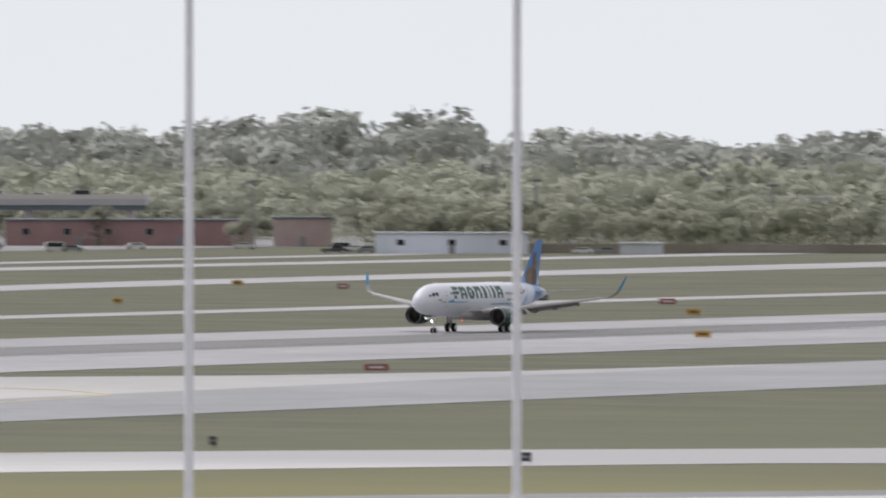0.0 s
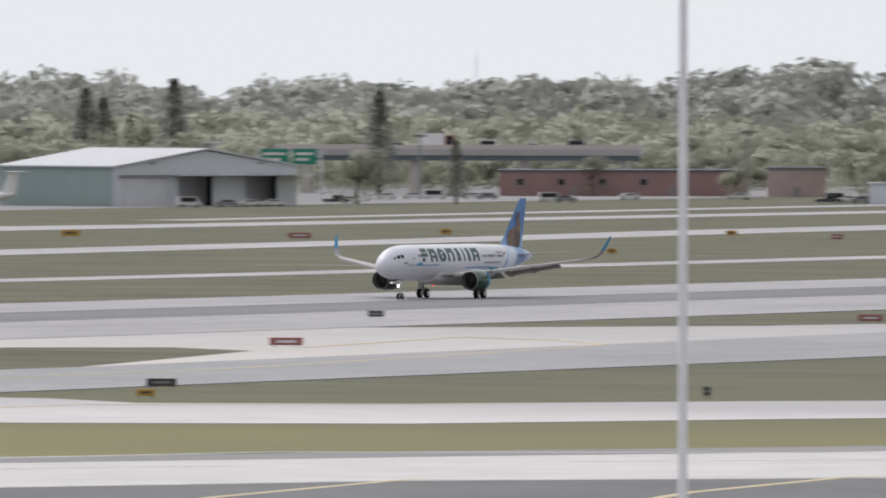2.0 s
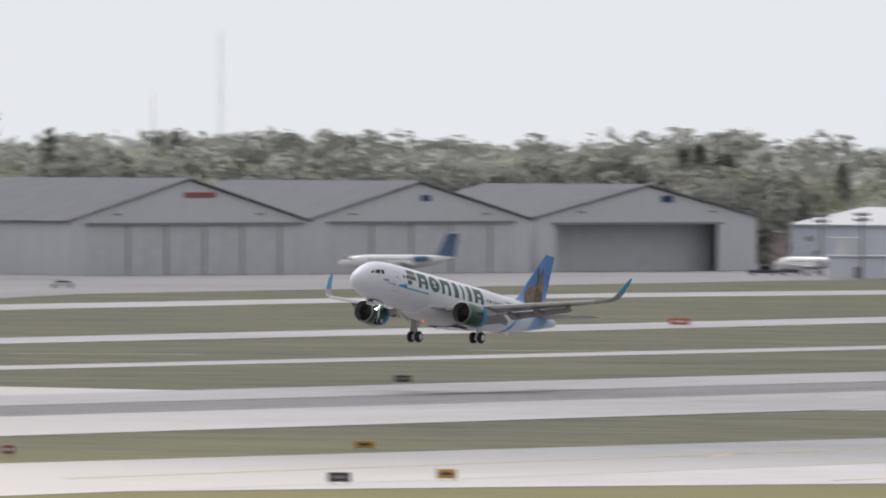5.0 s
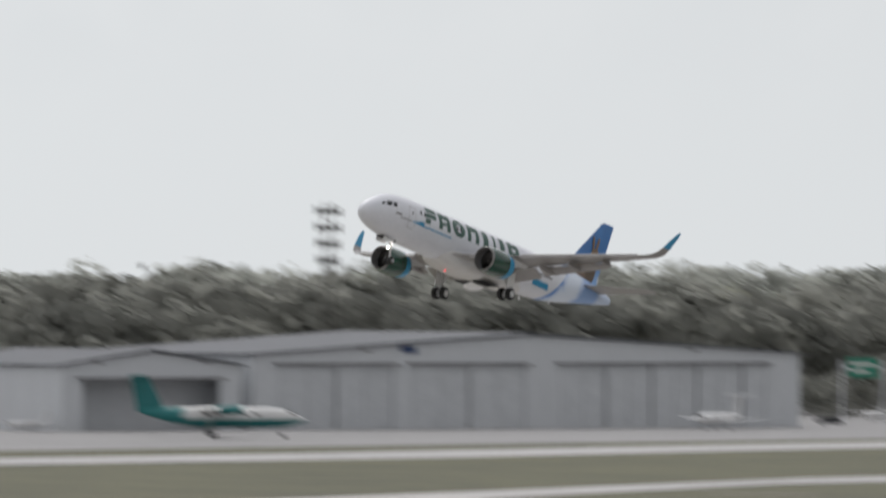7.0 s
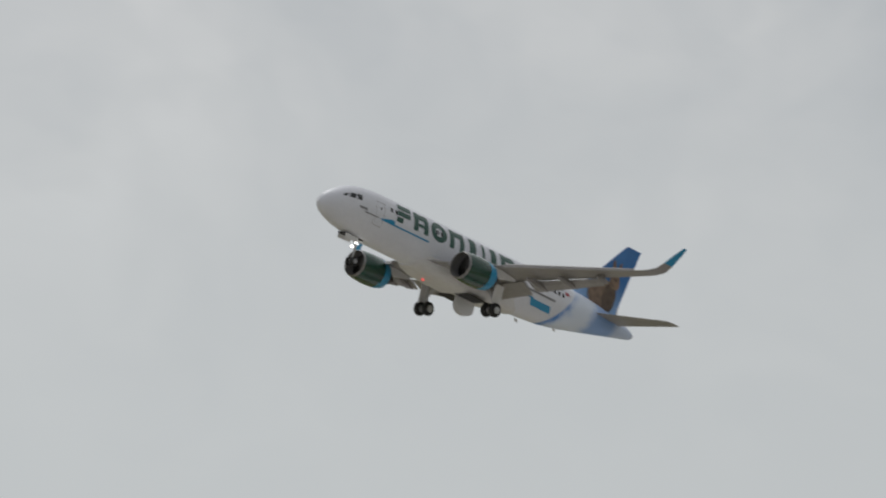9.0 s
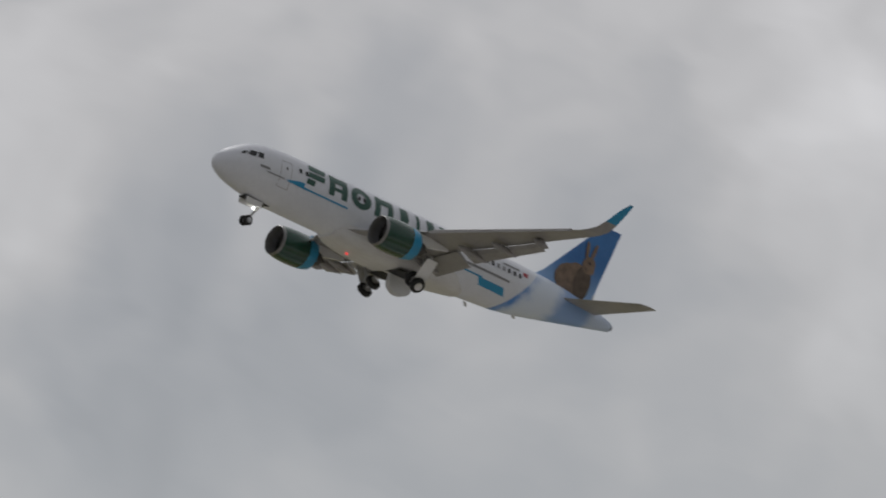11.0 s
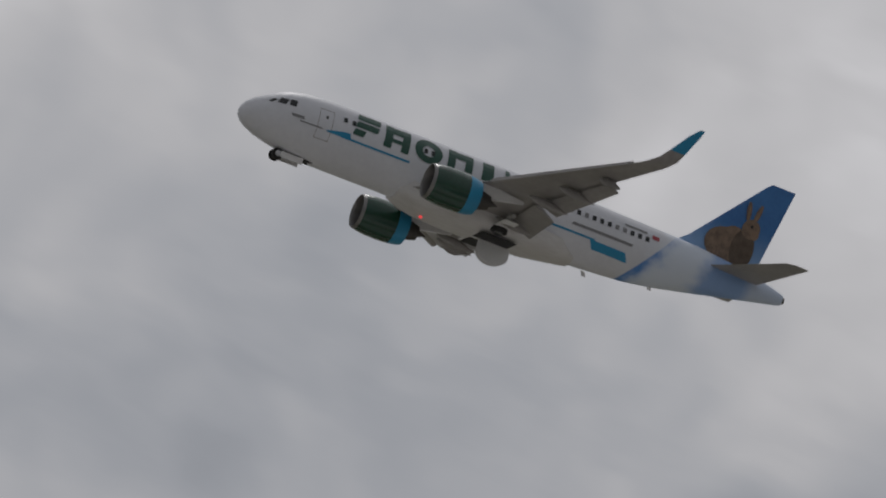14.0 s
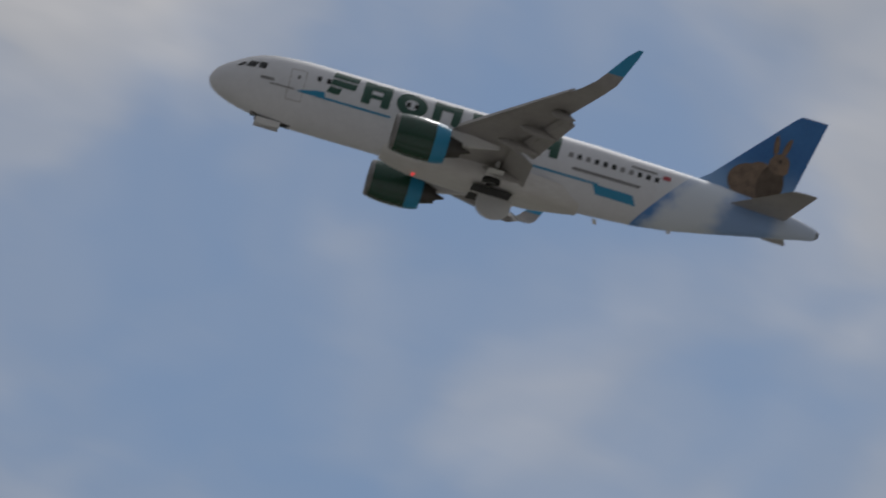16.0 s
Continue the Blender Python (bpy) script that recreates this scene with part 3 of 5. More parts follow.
        part("spinner", turned(bmesh.new(), [(11.62 - AX, 0.02), (11.75 - AX, 0.14), (12.0 - AX, 0.29), (12.1 - AX, 0.29)], 16, (0, ey, ez), True), DARKMETAL, eng, smooth=50)
        bm = loft(bmesh.new(), [[(x - AX, ey - w, z0), (x - AX, ey + w, z0), (x - AX, ey + w * 0.8, z1), (x - AX, ey - w * 0.8, z1)] for x, w, z0, z1 in ((11.9, 0.05, 3.3, 3.34), (12.6, 0.20, 3.1, 3.50), (13.8, 0.24, 2.7, 3.50), (15.4, 0.22, 2.5, 3.3), (17.4, 0.08, 2.9, 3.1))])
        part("pylon", bm, WHITE, eng, smooth=40)
        # tailplane
        bm = loft(bmesh.new(), [foil(a, b, side * y, z, 0.045, camber=0) for a, b, y, z in ((31.3, 35.3, 0.5, 5.02), (32.0, 35.45, 1.4, 5.08), (34.85, 36.35, 6.25, 5.42), (35.3, 36.3, 6.42, 5.43))])
        part("tailplane", bm, WING, plane, "grey tailplane", smooth=50)
    # fin
    rings = []
    for le, te, z, t in ((28.2, 35.3, 5.75, 0.02), (29.6, 35.3, 6.15, 0.032), (30.4, 35.4, 6.8, 0.04), (34.55, 36.4, 11.45, 0.042), (34.85, 36.45, 11.7, 0.03)):
        rings.append([(px, pz - z, z) for px, py, pz in foil(le, te, 0, z, t, camber=0)])
    fin = part("fin", loft(bmesh.new(), rings), FIN, plane, "blue tail fin", smooth=50)
    part("rudder_edge", slab(bmesh.new(), [(35.28 - AX, -0.012), (35.4 - AX, -0.012), (35.4 - AX, 0.012), (35.28 - AX, 0.012)], 6.0, 6.6), WHITE, fin)

    def fin_y(x, z):
        le = 30.4 + (z - 6.8) * 0.892
        te = 35.4 + (z - 6.8) * 0.215
        s = max(0.02, min(0.98, (x - le) / (te - le)))
        return 0.042 * (te - le) * (1.48 * math.sqrt(s) - 0.63 * s - 1.76 * s * s + 1.42 * s ** 3 - 0.51 * s ** 4) + 0.03

    for side in (-1, 1):
        for k, (nm, mat, cx, cz, rx, rz, tilt) in enumerate((("picture_haunch", BROWN, 32.75, 6.95, 1.38, 1.12, -0.1), ("picture_back", BROWN, 33.3, 7.45, 0.95, 0.85, 0.25), ("picture_chest", BROWN_DARK, 33.95, 7.0, 0.80, 1.35, 0.05), ("picture_head", BROWN, 34.20, 8.45, 0.60, 0.66, 0.5), ("picture_ear", BROWN, 33.78, 9.50, 0.17, 0.66, -0.10), ("picture_ear", BROWN, 34.42, 9.52, 0.17, 0.66, 0.22),
                                                             ("picture_muzzle", BROWN_PALE, 34.55, 8.15, 0.26, 0.32, 0.3), ("picture_ear_lining", BROWN_PALE, 33.80, 9.45, 0.07, 0.46, -0.10), ("picture_ear_lining", BROWN_PALE, 34.43, 9.46, 0.07, 0.46, 0.22), ("picture_eye", DARK, 34.22, 8.62, 0.09, 0.10, 0.0))):
            bm = bmesh.new()
            rim = []
            for i in range(20):
                a = math.tau * i / 20
                dx, dz = math.cos(a) * rx, math.sin(a) * rz
                px, pz = cx + dx * math.cos(tilt) + dz * math.sin(tilt), cz - dx * math.sin(tilt) + dz * math.cos(tilt)
                rim.append(bm.verts.new((px - AX, side * (fin_y(px, pz) + 0.004 * k), pz)))
            bm.faces.new(rim)
            part(nm, bm, mat, fin, "brown painted picture of a sitting animal")
    # landing gear
    gears = {}
    for nm, side in (("left", -1), ("right", 1)):
        g = part("main_gear", tube(bmesh.new(), (0, 0, 0.2), (0, 0, -2.05), 0.16, 0.12), STRUT, plane, "main landing gear leg", smooth=50, at=pose(0, side * 3.8, 2.6))
        part("brace", tube(bmesh.new(), (0, 0, -1.2), (0, -side * 1.0, 0.1), 0.08), STRUT, g)
        part("torque_link", tube(bmesh.new(), (0.1, 0, -1.0), (0.35, 0, -1.5), 0.05), STRUT, g)
        part("axle", tube(bmesh.new(), (0, -0.55, -2.02), (0, 0.55, -2.02), 0.09), STRUT, g)
        for s in (-1, 1):
            w = part("wheel", wheel_mesh(0.585, 0.40), TYRE, g, "black tyre", smooth=40, at=pose(0, s * 0.46, -2.02))
            part("hub", turned_y(0.30, 0.36), METAL, w)
        part("leg_door", box(bmesh.new(), -0.5, 0.5, side * 0.32, side * 0.36, -1.6, 0.1, 0.02), WHITE, g, "white gear leg door")
        gears[nm] = g
        d = part("belly_door", round_door(1.05, 1.3, side), WHITE, plane, "white belly gear door", at=pose(0.6, side * 0.12, 1.585))
        gears[nm + "_door"] = d
        # thin dark plate stands for the shade in the open bay
        part("gear_bay_shade", box(bmesh.new(), -1.0, 1.4, min(side * 0.2, side * 1.85), max(side * 0.2, side * 1.85), 1.592, 1.62), DARK, plane, "dark plate standing for the shaded gear bay")
    g = part("nose_gear", tube(bmesh.new(), (0, 0, 0.1), (0, 0, -2.0), 0.11, 0.08), STRUT, plane, "nose landing gear leg", smooth=50, at=pose(5.07 - AX, 0, 2.38))
    part("drag_brace", tube(bmesh.new(), (0, 0, -0.7), (-0.7, 0, 0.1), 0.06), STRUT, g)
    part("axle", tube(bmesh.new(), (0, -0.3, -2.0), (0, 0.3, -2.0), 0.06), STRUT, g)
    for s in (-1, 1):
        w = part("wheel", wheel_mesh(0.38, 0.22), TYRE, g, "black tyre", smooth=40, at=pose(0, s * 0.25, -2.0))
        part("hub", turned_y(0.19, 0.24), METAL, w)
        part("landing_light", turned(bmesh.new(), [(-0.13, 0.095), (-0.10, 0.10), (0.02, 0.04)], 14, (-0.1, s * 0.19, -0.45 - 0.35 * (s > 0)), True), LAMP, g, "bright landing light")
    gears["nose"] = g
    for s in (-1, 1):
        gears["nose_door" + str(s)] = part("nose_door", box(bmesh.new(), -1.8, -0.3, -0.02, 0.02, -0.42, 0.0, 0.015), WHITE, plane, "white nose gear door", at=pose(5.07 - AX, s * 0.42, 2.26))
    # dark plate stands for the shade inside the nose bay
    part("nose_bay_shade", box(bmesh.new(), 3.2 - AX, 5.4 - AX, -0.40, 0.40, 2.19, 2.30), DARK, plane)
    return plane, gears, wings


def round_door(half, wide, side):
    # a hanging door with rounded outer corners
    pts = [(-half, 0.0), (half, 0.0)] + [(half * math.cos(a), side * wide * (0.45 + 0.55 * math.sin(a))) for a in (math.pi * i / 12 for i in range(13))]
    return slab(bmesh.new(), pts, -0.05, 0.0)


def wheel_mesh(r, w):
    prof = [(-w / 2, r * 0.5), (-w / 2, r * 0.82), (-w * 0.36, r * 0.96), (0, r), (w * 0.36, r * 0.96), (w / 2, r * 0.82), (w / 2, r * 0.5)]
    return loft(bmesh.new(), [[(math.cos(i * math.tau / 24) * q, y, math.sin(i * math.tau / 24) * q) for i in range(24)] for y, q in prof])


def turned_y(r, w):
    return loft(bmesh.new(), [[(math.cos(i * math.tau / 16) * q, y, math.sin(i * math.tau / 16) * q) for i in range(16)] for y, q in ((-w / 2 - 0.1, r * 0.4), (-w / 2 - 0.09, r), (w / 2 + 0.09, r), (w / 2 + 0.1, r * 0.4))])


airliner, gears, wings = build_airliner()


# ---- the place round the runway ----
def spot(az, r, z=0.0):
    a = radians(az - 0.015)
    return Vector((math.sin(a) * r, math.cos(a) * r, z))


def facing(az, r, z=0.0, turn=0.0):
    """A pose at a bearing and range whose -y side faces the deck, turned by some degrees."""
    return Matrix.Translation(spot(az, r, z)) @ pose(0, 0, 0, 0, 0, -az + turn)


WALL_WHITE = material("white_sheet_metal", (0.62, 0.65, 0.68), 0.5, second=(0.55, 0.58, 0.61), scale=0.3, stretch=(3, 3, 0.3))
WALL_BLUE = material("bluish_white_sheet_metal", (0.74, 0.785, 0.86), 0.5, second=(0.66, 0.70, 0.77), scale=0.3, stretch=(3, 3, 0.3))
WALL_GREY = material("grey_sheet_metal", (0.66, 0.68, 0.70), 0.55, second=(0.58, 0.60, 0.62), scale=0.3, stretch=(3, 3, 0.3))
WALL_GREEN = material("pale_green_sheet_metal", (0.32, 0.40, 0.39), 0.55, second=(0.28, 0.35, 0.34), scale=0.3, stretch=(3, 3, 0.3))
ROOF = material("pale_metal_roof", (0.585, 0.597, 0.608), 0.45, second=(0.491, 0.503, 0.515), scale=0.15, stretch=(1, 4, 1))
ROOF_GREY = material("weathered_metal_roof", (0.175, 0.183, 0.197), 0.9, second=(0.135, 0.140, 0.152), scale=0.12, stretch=(1, 4, 1))
DOOR_PANEL = material("door_panel", (0.64, 0.66, 0.68), 0.5, second=(0.55, 0.57, 0.59), scale=0.4)
PINK = material("pink_brick_wall", (0.34, 0.22, 0.21), 0.8, second=(0.27, 0.17, 0.165), scale=0.3)
PINK_PALE = material("pale_pink_wall", (0.48, 0.38, 0.36), 0.8, scale=0.3)
SLATE = material("blue_grey_roof", (0.14, 0.17, 0.20), 0.6, scale=0.3)
RED = material("red_sign_paint", (0.34, 0.11, 0.105), 0.5, second=(0.27, 0.09, 0.09), scale=1.0)
BLACK = material("black_sign_paint", (0.055, 0.055, 0.058), 0.5, scale=1.0)
YELLOW = material("yellow_sign_paint", (0.55, 0.33, 0.05), 0.5, second=(0.45, 0.26, 0.05), scale=1.0)
ORANGE = material("orange_paint", (0.55, 0.12, 0.05), 0.5, scale=1.0)
SIGNGREEN = material("green_road_sign", (0.02, 0.26, 0.17), 0.5, scale=1.0)
TEALPAINT = material("teal_paint", (0.02, 0.20, 0.20), 0.4, scale=1.0)
NAVY = material("navy_paint", (0.03, 0.06, 0.16), 0.4, scale=1.0)
BARK = material("bark", (0.10, 0.085, 0.07), 0.9, scale=2.0)
POLE = material("galvanised_pole", (0.70, 0.71, 0.74), 0.5, 0.2, second=(0.60, 0.61, 0.64), scale=0.5)
CAR_WHITE = material("white_car_paint", (0.72, 0.72, 0.72), 0.3, scale=1.0, coat=0.5)
CAR_DARK = material("dark_car_paint", (0.05, 0.052, 0.06), 0.3, scale=1.0, coat=0.5)
CAR_GREY = material("grey_car_paint", (0.25, 0.26, 0.27), 0.3, scale=1.0, coat=0.5)
CHALK = material("brown_dirt", (0.27, 0.24, 0.20), 0.9, scale=0.2)


def leaf_material(name, light, dark):
    """Leaves that let some light through."""
    m = material(name, light, 0.75, second=dark, scale=0.03, fine=6, spread=0.07)
    n, l = m.node_tree.nodes, m.node_tree.links
    b, out = n["Principled BSDF"], n["Material Output"]
    tr, mx = n.new("ShaderNodeBsdfTranslucent"), n.new("ShaderNodeMixShader")
    mx.inputs[0].default_value = 0.62
    b.inputs["Specular IOR Level"].default_value = 0.05
    l.new(b.inputs["Base Color"].links[0].from_socket, tr.inputs["Color"])
    l.new(b.outputs[0], mx.inputs[1])
    l.new(tr.outputs[0], mx.inputs[2])
    l.new(mx.outputs[0], out.inputs["Surface"])
    return m


# haze painted into these leaf colours, which are lighter than real foliage
LEAF = leaf_material("leaves_haze_near", (0.324, 0.326, 0.292), (0.232, 0.237, 0.216))
LEAF_MID = leaf_material("leaves_haze_mid", (0.443, 0.450, 0.351), (0.356, 0.364, 0.294))
LEAF_FAR = leaf_material("leaves_haze_far", (0.49, 0.502, 0.46), (0.43, 0.442, 0.405))
LEAF_UP = leaf_material("leaves_haze_rising", (0.530, 0.541, 0.445), (0.456, 0.466, 0.387))
PINE = leaf_material("pine_needles_haze", (0.40, 0.405, 0.36), (0.30, 0.306, 0.28))

rng = np.random.default_rng(7)


def crown_quads(kind, count, leaf):
    """Corners of leaf clumps of a crown of height 1 and width about 0.8, standing on z = 0."""
    if kind == "pine":
        z = rng.uniform(0.08, 1.0, count) ** 0.9
        tier = 0.9 + 0.1 * np.sin(z * 33) + rng.normal(0, 0.12, count)
        rad = 0.23 * (1.05 - z) ** 0.7 * tier * np.sqrt(rng.uniform(0.05, 1, count))
        ang = rng.uniform(0, math.tau, count)
        c = np.stack([rad * np.cos(ang), rad * np.sin(ang), z], 1)
    else:
        lobes = rng.integers(5, 9)
        lc = np.stack([rng.normal(0, 0.20, lobes), rng.normal(0, 0.20, lobes), rng.uniform(0.42, 0.80, lobes)], 1)
        lr = rng.uniform(0.14, 0.25, lobes)
        pick = rng.integers(0, lobes, count)
        d = rng.normal(0, 1, (count, 3))
        d /= np.linalg.norm(d, axis=1)[:, None]
        c = lc[pick] + d * (lr[pick] * rng.uniform(0.55, 1.05, count))[:, None] * np.array([1.1, 1.1, 0.85])
        low = rng.random(count) < 0.14
        c[low] = np.stack([rng.normal(0, 0.22, low.sum()), rng.normal(0, 0.22, low.sum()), rng.uniform(0.03, 0.4, low.sum())], 1)
    s = leaf * rng.uniform(0.6, 1.4, count)[:, None]
    # clumps lie roughly along the crown's surface, each tilted by chance
    o = c - np.array([0, 0, 0.5]) + rng.normal(0, 0.10, (count, 3)) + np.array([0, 0, 0.08])
    if kind == "pine":
        o = c * np.array([1, 1, 0]) + rng.normal(0, 0.05, (count, 3)) + np.array([0, 0, 0.10])
    o /= np.linalg.norm(o, axis=1)[:, None]
    u = np.cross(o, rng.normal(0, 1, (count, 3)))
    u = u / np.linalg.norm(u, axis=1)[:, None] + rng.normal(0, 0.32, (count, 3))
    u /= np.linalg.norm(u, axis=1)[:, None]
    w = np.cross(o, u) + rng.normal(0, 0.32, (count, 3))
    w -= u * (u * w).sum(1)[:, None]
    w /= np.linalg.norm(w, axis=1)[:, None]
    w = np.where(((np.cross(u, w) * o).sum(1) < 0)[:, None], -w, w)
    quads = np.stack([c - u * s, c - w * s * 0.7, c + u * s, c + w * s * 0.7], 1).reshape(-1, 3)
    return quads, np.repeat(o, 4, 0)


def quads_mesh(name, v, nrm):
    me = bpy.data.meshes.new(name)
    n = len(v) // 4
    me.vertices.add(len(v))
    me.vertices.foreach_set("co", v.astype(np.float32).ravel())
    me.loops.add(len(v))
    me.loops.foreach_set("vertex_index", np.arange(len(v), dtype=np.int32))
    me.polygons.add(n)
    me.polygons.foreach_set("loop_start", np.arange(0, len(v), 4, dtype=np.int32))
    me.update(calc_edges=True)
    me.polygons.foreach_set("use_smooth", np.ones(n, dtype=bool))
    at = me.attributes.new("custom_normal", "FLOAT_VECTOR", "POINT")
    at.data.foreach_set("vector", nrm.astype(np.float32).ravel())
    return me


ROUND_CROWNS = [crown_quads("round", 410, 0.052) for _ in range(9)]
PINE_CROWNS = [crown_quads("pine", 360, 0.026) for _ in range(3)]


def woods(name, mat, label, bands):
    """A wood as one mesh: rows of (bearing from, to, range from, to, height from, to, number, share of pines)."""
    out, norms = [], []
    for a0, a1, r0, r1, h0, h1, count, pines in bands:
        for _ in range(count):
            az, f = rng.uniform(a0, a1), rng.random()
            r = r0 + (r1 - r0) * f
            swell = 0.5 + 0.5 * noise.noise((az * 1.3, r * 0.002, 3.0))
            h = (h0 + (h1 - h0) * (0.55 * f + 0.45 * swell)) * rng.uniform(0.82, 1.12)
            pine = rng.random() < pines
            src, sn3 = PINE_CROWNS[rng.integers(3)] if pine else ROUND_CROWNS[rng.integers(9)]
            wide = h * (1.25 if pine else rng.uniform(0.85, 1.25))
            t = rng.uniform(0, math.tau)
            cs, sn = math.cos(t) * wide, math.sin(t) * wide
            p = spot(az, r)
            ca, sa3 = math.cos(t), math.sin(t)
            norms.append(np.stack([sn3[:, 0] * ca - sn3[:, 1] * sa3, sn3[:, 0] * sa3 + sn3[:, 1] * ca, sn3[:, 2]], 1))
            out.append(np.stack([src[:, 0] * cs - src[:, 1] * sn + p.x, src[:, 0] * sn + src[:, 1] * cs + p.y, src[:, 2] * h * (1.15 if pine else 1.0)], 1))
    me = quads_mesh(name, np.concatenate(out), np.concatenate(norms))
    me.materials.append(mat)
    return tagged(new(name, me), label, "woods", kind="stuff")


# the woods' paleness is haze put into the leaf colour
woods("near_woods", LEAF, "dark green woods behind the hangars, slightly paled for haze", [
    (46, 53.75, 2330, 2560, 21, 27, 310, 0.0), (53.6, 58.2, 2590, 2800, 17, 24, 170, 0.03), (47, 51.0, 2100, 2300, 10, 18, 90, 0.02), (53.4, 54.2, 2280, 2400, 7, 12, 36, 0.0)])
woods("edge_woods", LEAF_MID, "olive green woods at the airfield's edge, paled for haze", [
    (57.8, 60.72, 2690, 2830, 10, 17, 126, 0.08), (63.42, 68, 2760, 2900, 8, 13, 165, 0.03), (61.0, 63.2, 3000, 3080, 6, 9, 50, 0.0)])
woods("middle_woods", LEAF_MID, "olive green woods beyond the airfield, paled for haze", [
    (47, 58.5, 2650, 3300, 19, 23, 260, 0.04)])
woods("rising_woods", LEAF_UP, "sage green woods beyond the road, paled for haze", [
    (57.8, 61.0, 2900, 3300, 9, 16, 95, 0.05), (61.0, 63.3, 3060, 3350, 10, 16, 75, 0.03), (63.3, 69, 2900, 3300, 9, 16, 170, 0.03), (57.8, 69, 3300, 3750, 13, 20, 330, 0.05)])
woods("distant_woods", LEAF_FAR, "woods on the skyline with haze painted into the leaf colour", [
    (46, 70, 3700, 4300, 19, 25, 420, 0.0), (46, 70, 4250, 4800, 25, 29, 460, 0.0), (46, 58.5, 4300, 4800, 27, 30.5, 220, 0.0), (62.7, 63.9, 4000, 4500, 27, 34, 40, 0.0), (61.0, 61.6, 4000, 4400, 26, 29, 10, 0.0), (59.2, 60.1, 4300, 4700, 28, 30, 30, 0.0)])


def build_tree(az, r, h, kind, label):
    """A single tree with trunk, limbs and crown."""
    t = thing("pine_tree" if kind == "pine" else "tree", label, "tree", Matrix.Translation(spot(az, r)))
    bm = tube(bmesh.new(), (0, 0, 0), (0, 0, h * (0.9 if kind == "pine" else 0.5)), h * 0.028, h * 0.008, 8)
    for i in range(5 if kind != "pine" else 0):
        a = i * 1.3 + az
        tube(bm, (0, 0, h * (0.28 + 0.03 * i)), (math.cos(a) * h * 0.22, math.sin(a) * h * 0.22, h * 0.62), h * 0.012, h * 0.004, 6)
    part("trunk", bm, BARK, t)
    v, nrm = crown_quads(kind, 1800, 0.026 if kind == "round" else 0.018)
    me = quads_mesh("crown", v * np.array([h * 1.15, h * 1.15, h]), nrm)
    me.materials.append(PINE if kind == "pine" else LEAF_MID)
    new("crown", me).parent = t
    return t


for az, r, h, kind in ((61.27, 2690, 13.0, "round"), (62.31, 2880, 9.5, "round"), (59.62, 2800, 12.5, "round"), (62.95, 2840, 7.5, "round"), (64.4, 2740, 11, "round"), (65.1, 2790, 12, "round")):
    build_tree(az, r, h, kind, "broad olive green tree at the airfield's edge")
for az, r, h in ((61.37, 2900, 23.5), (61.71, 2700, 13.5), (60.07, 2900, 24), (60.15, 2910, 22), (60.46, 3000, 26), (58.45, 2800, 21), (57.75, 2750, 24), (57.95, 2760, 23), (57.82, 2740, 25)):
    build_tree(az, r, h, "pine", "tall narrow dark conifer")

# ---- hangars ----
HANGAR_TURN = -18.0


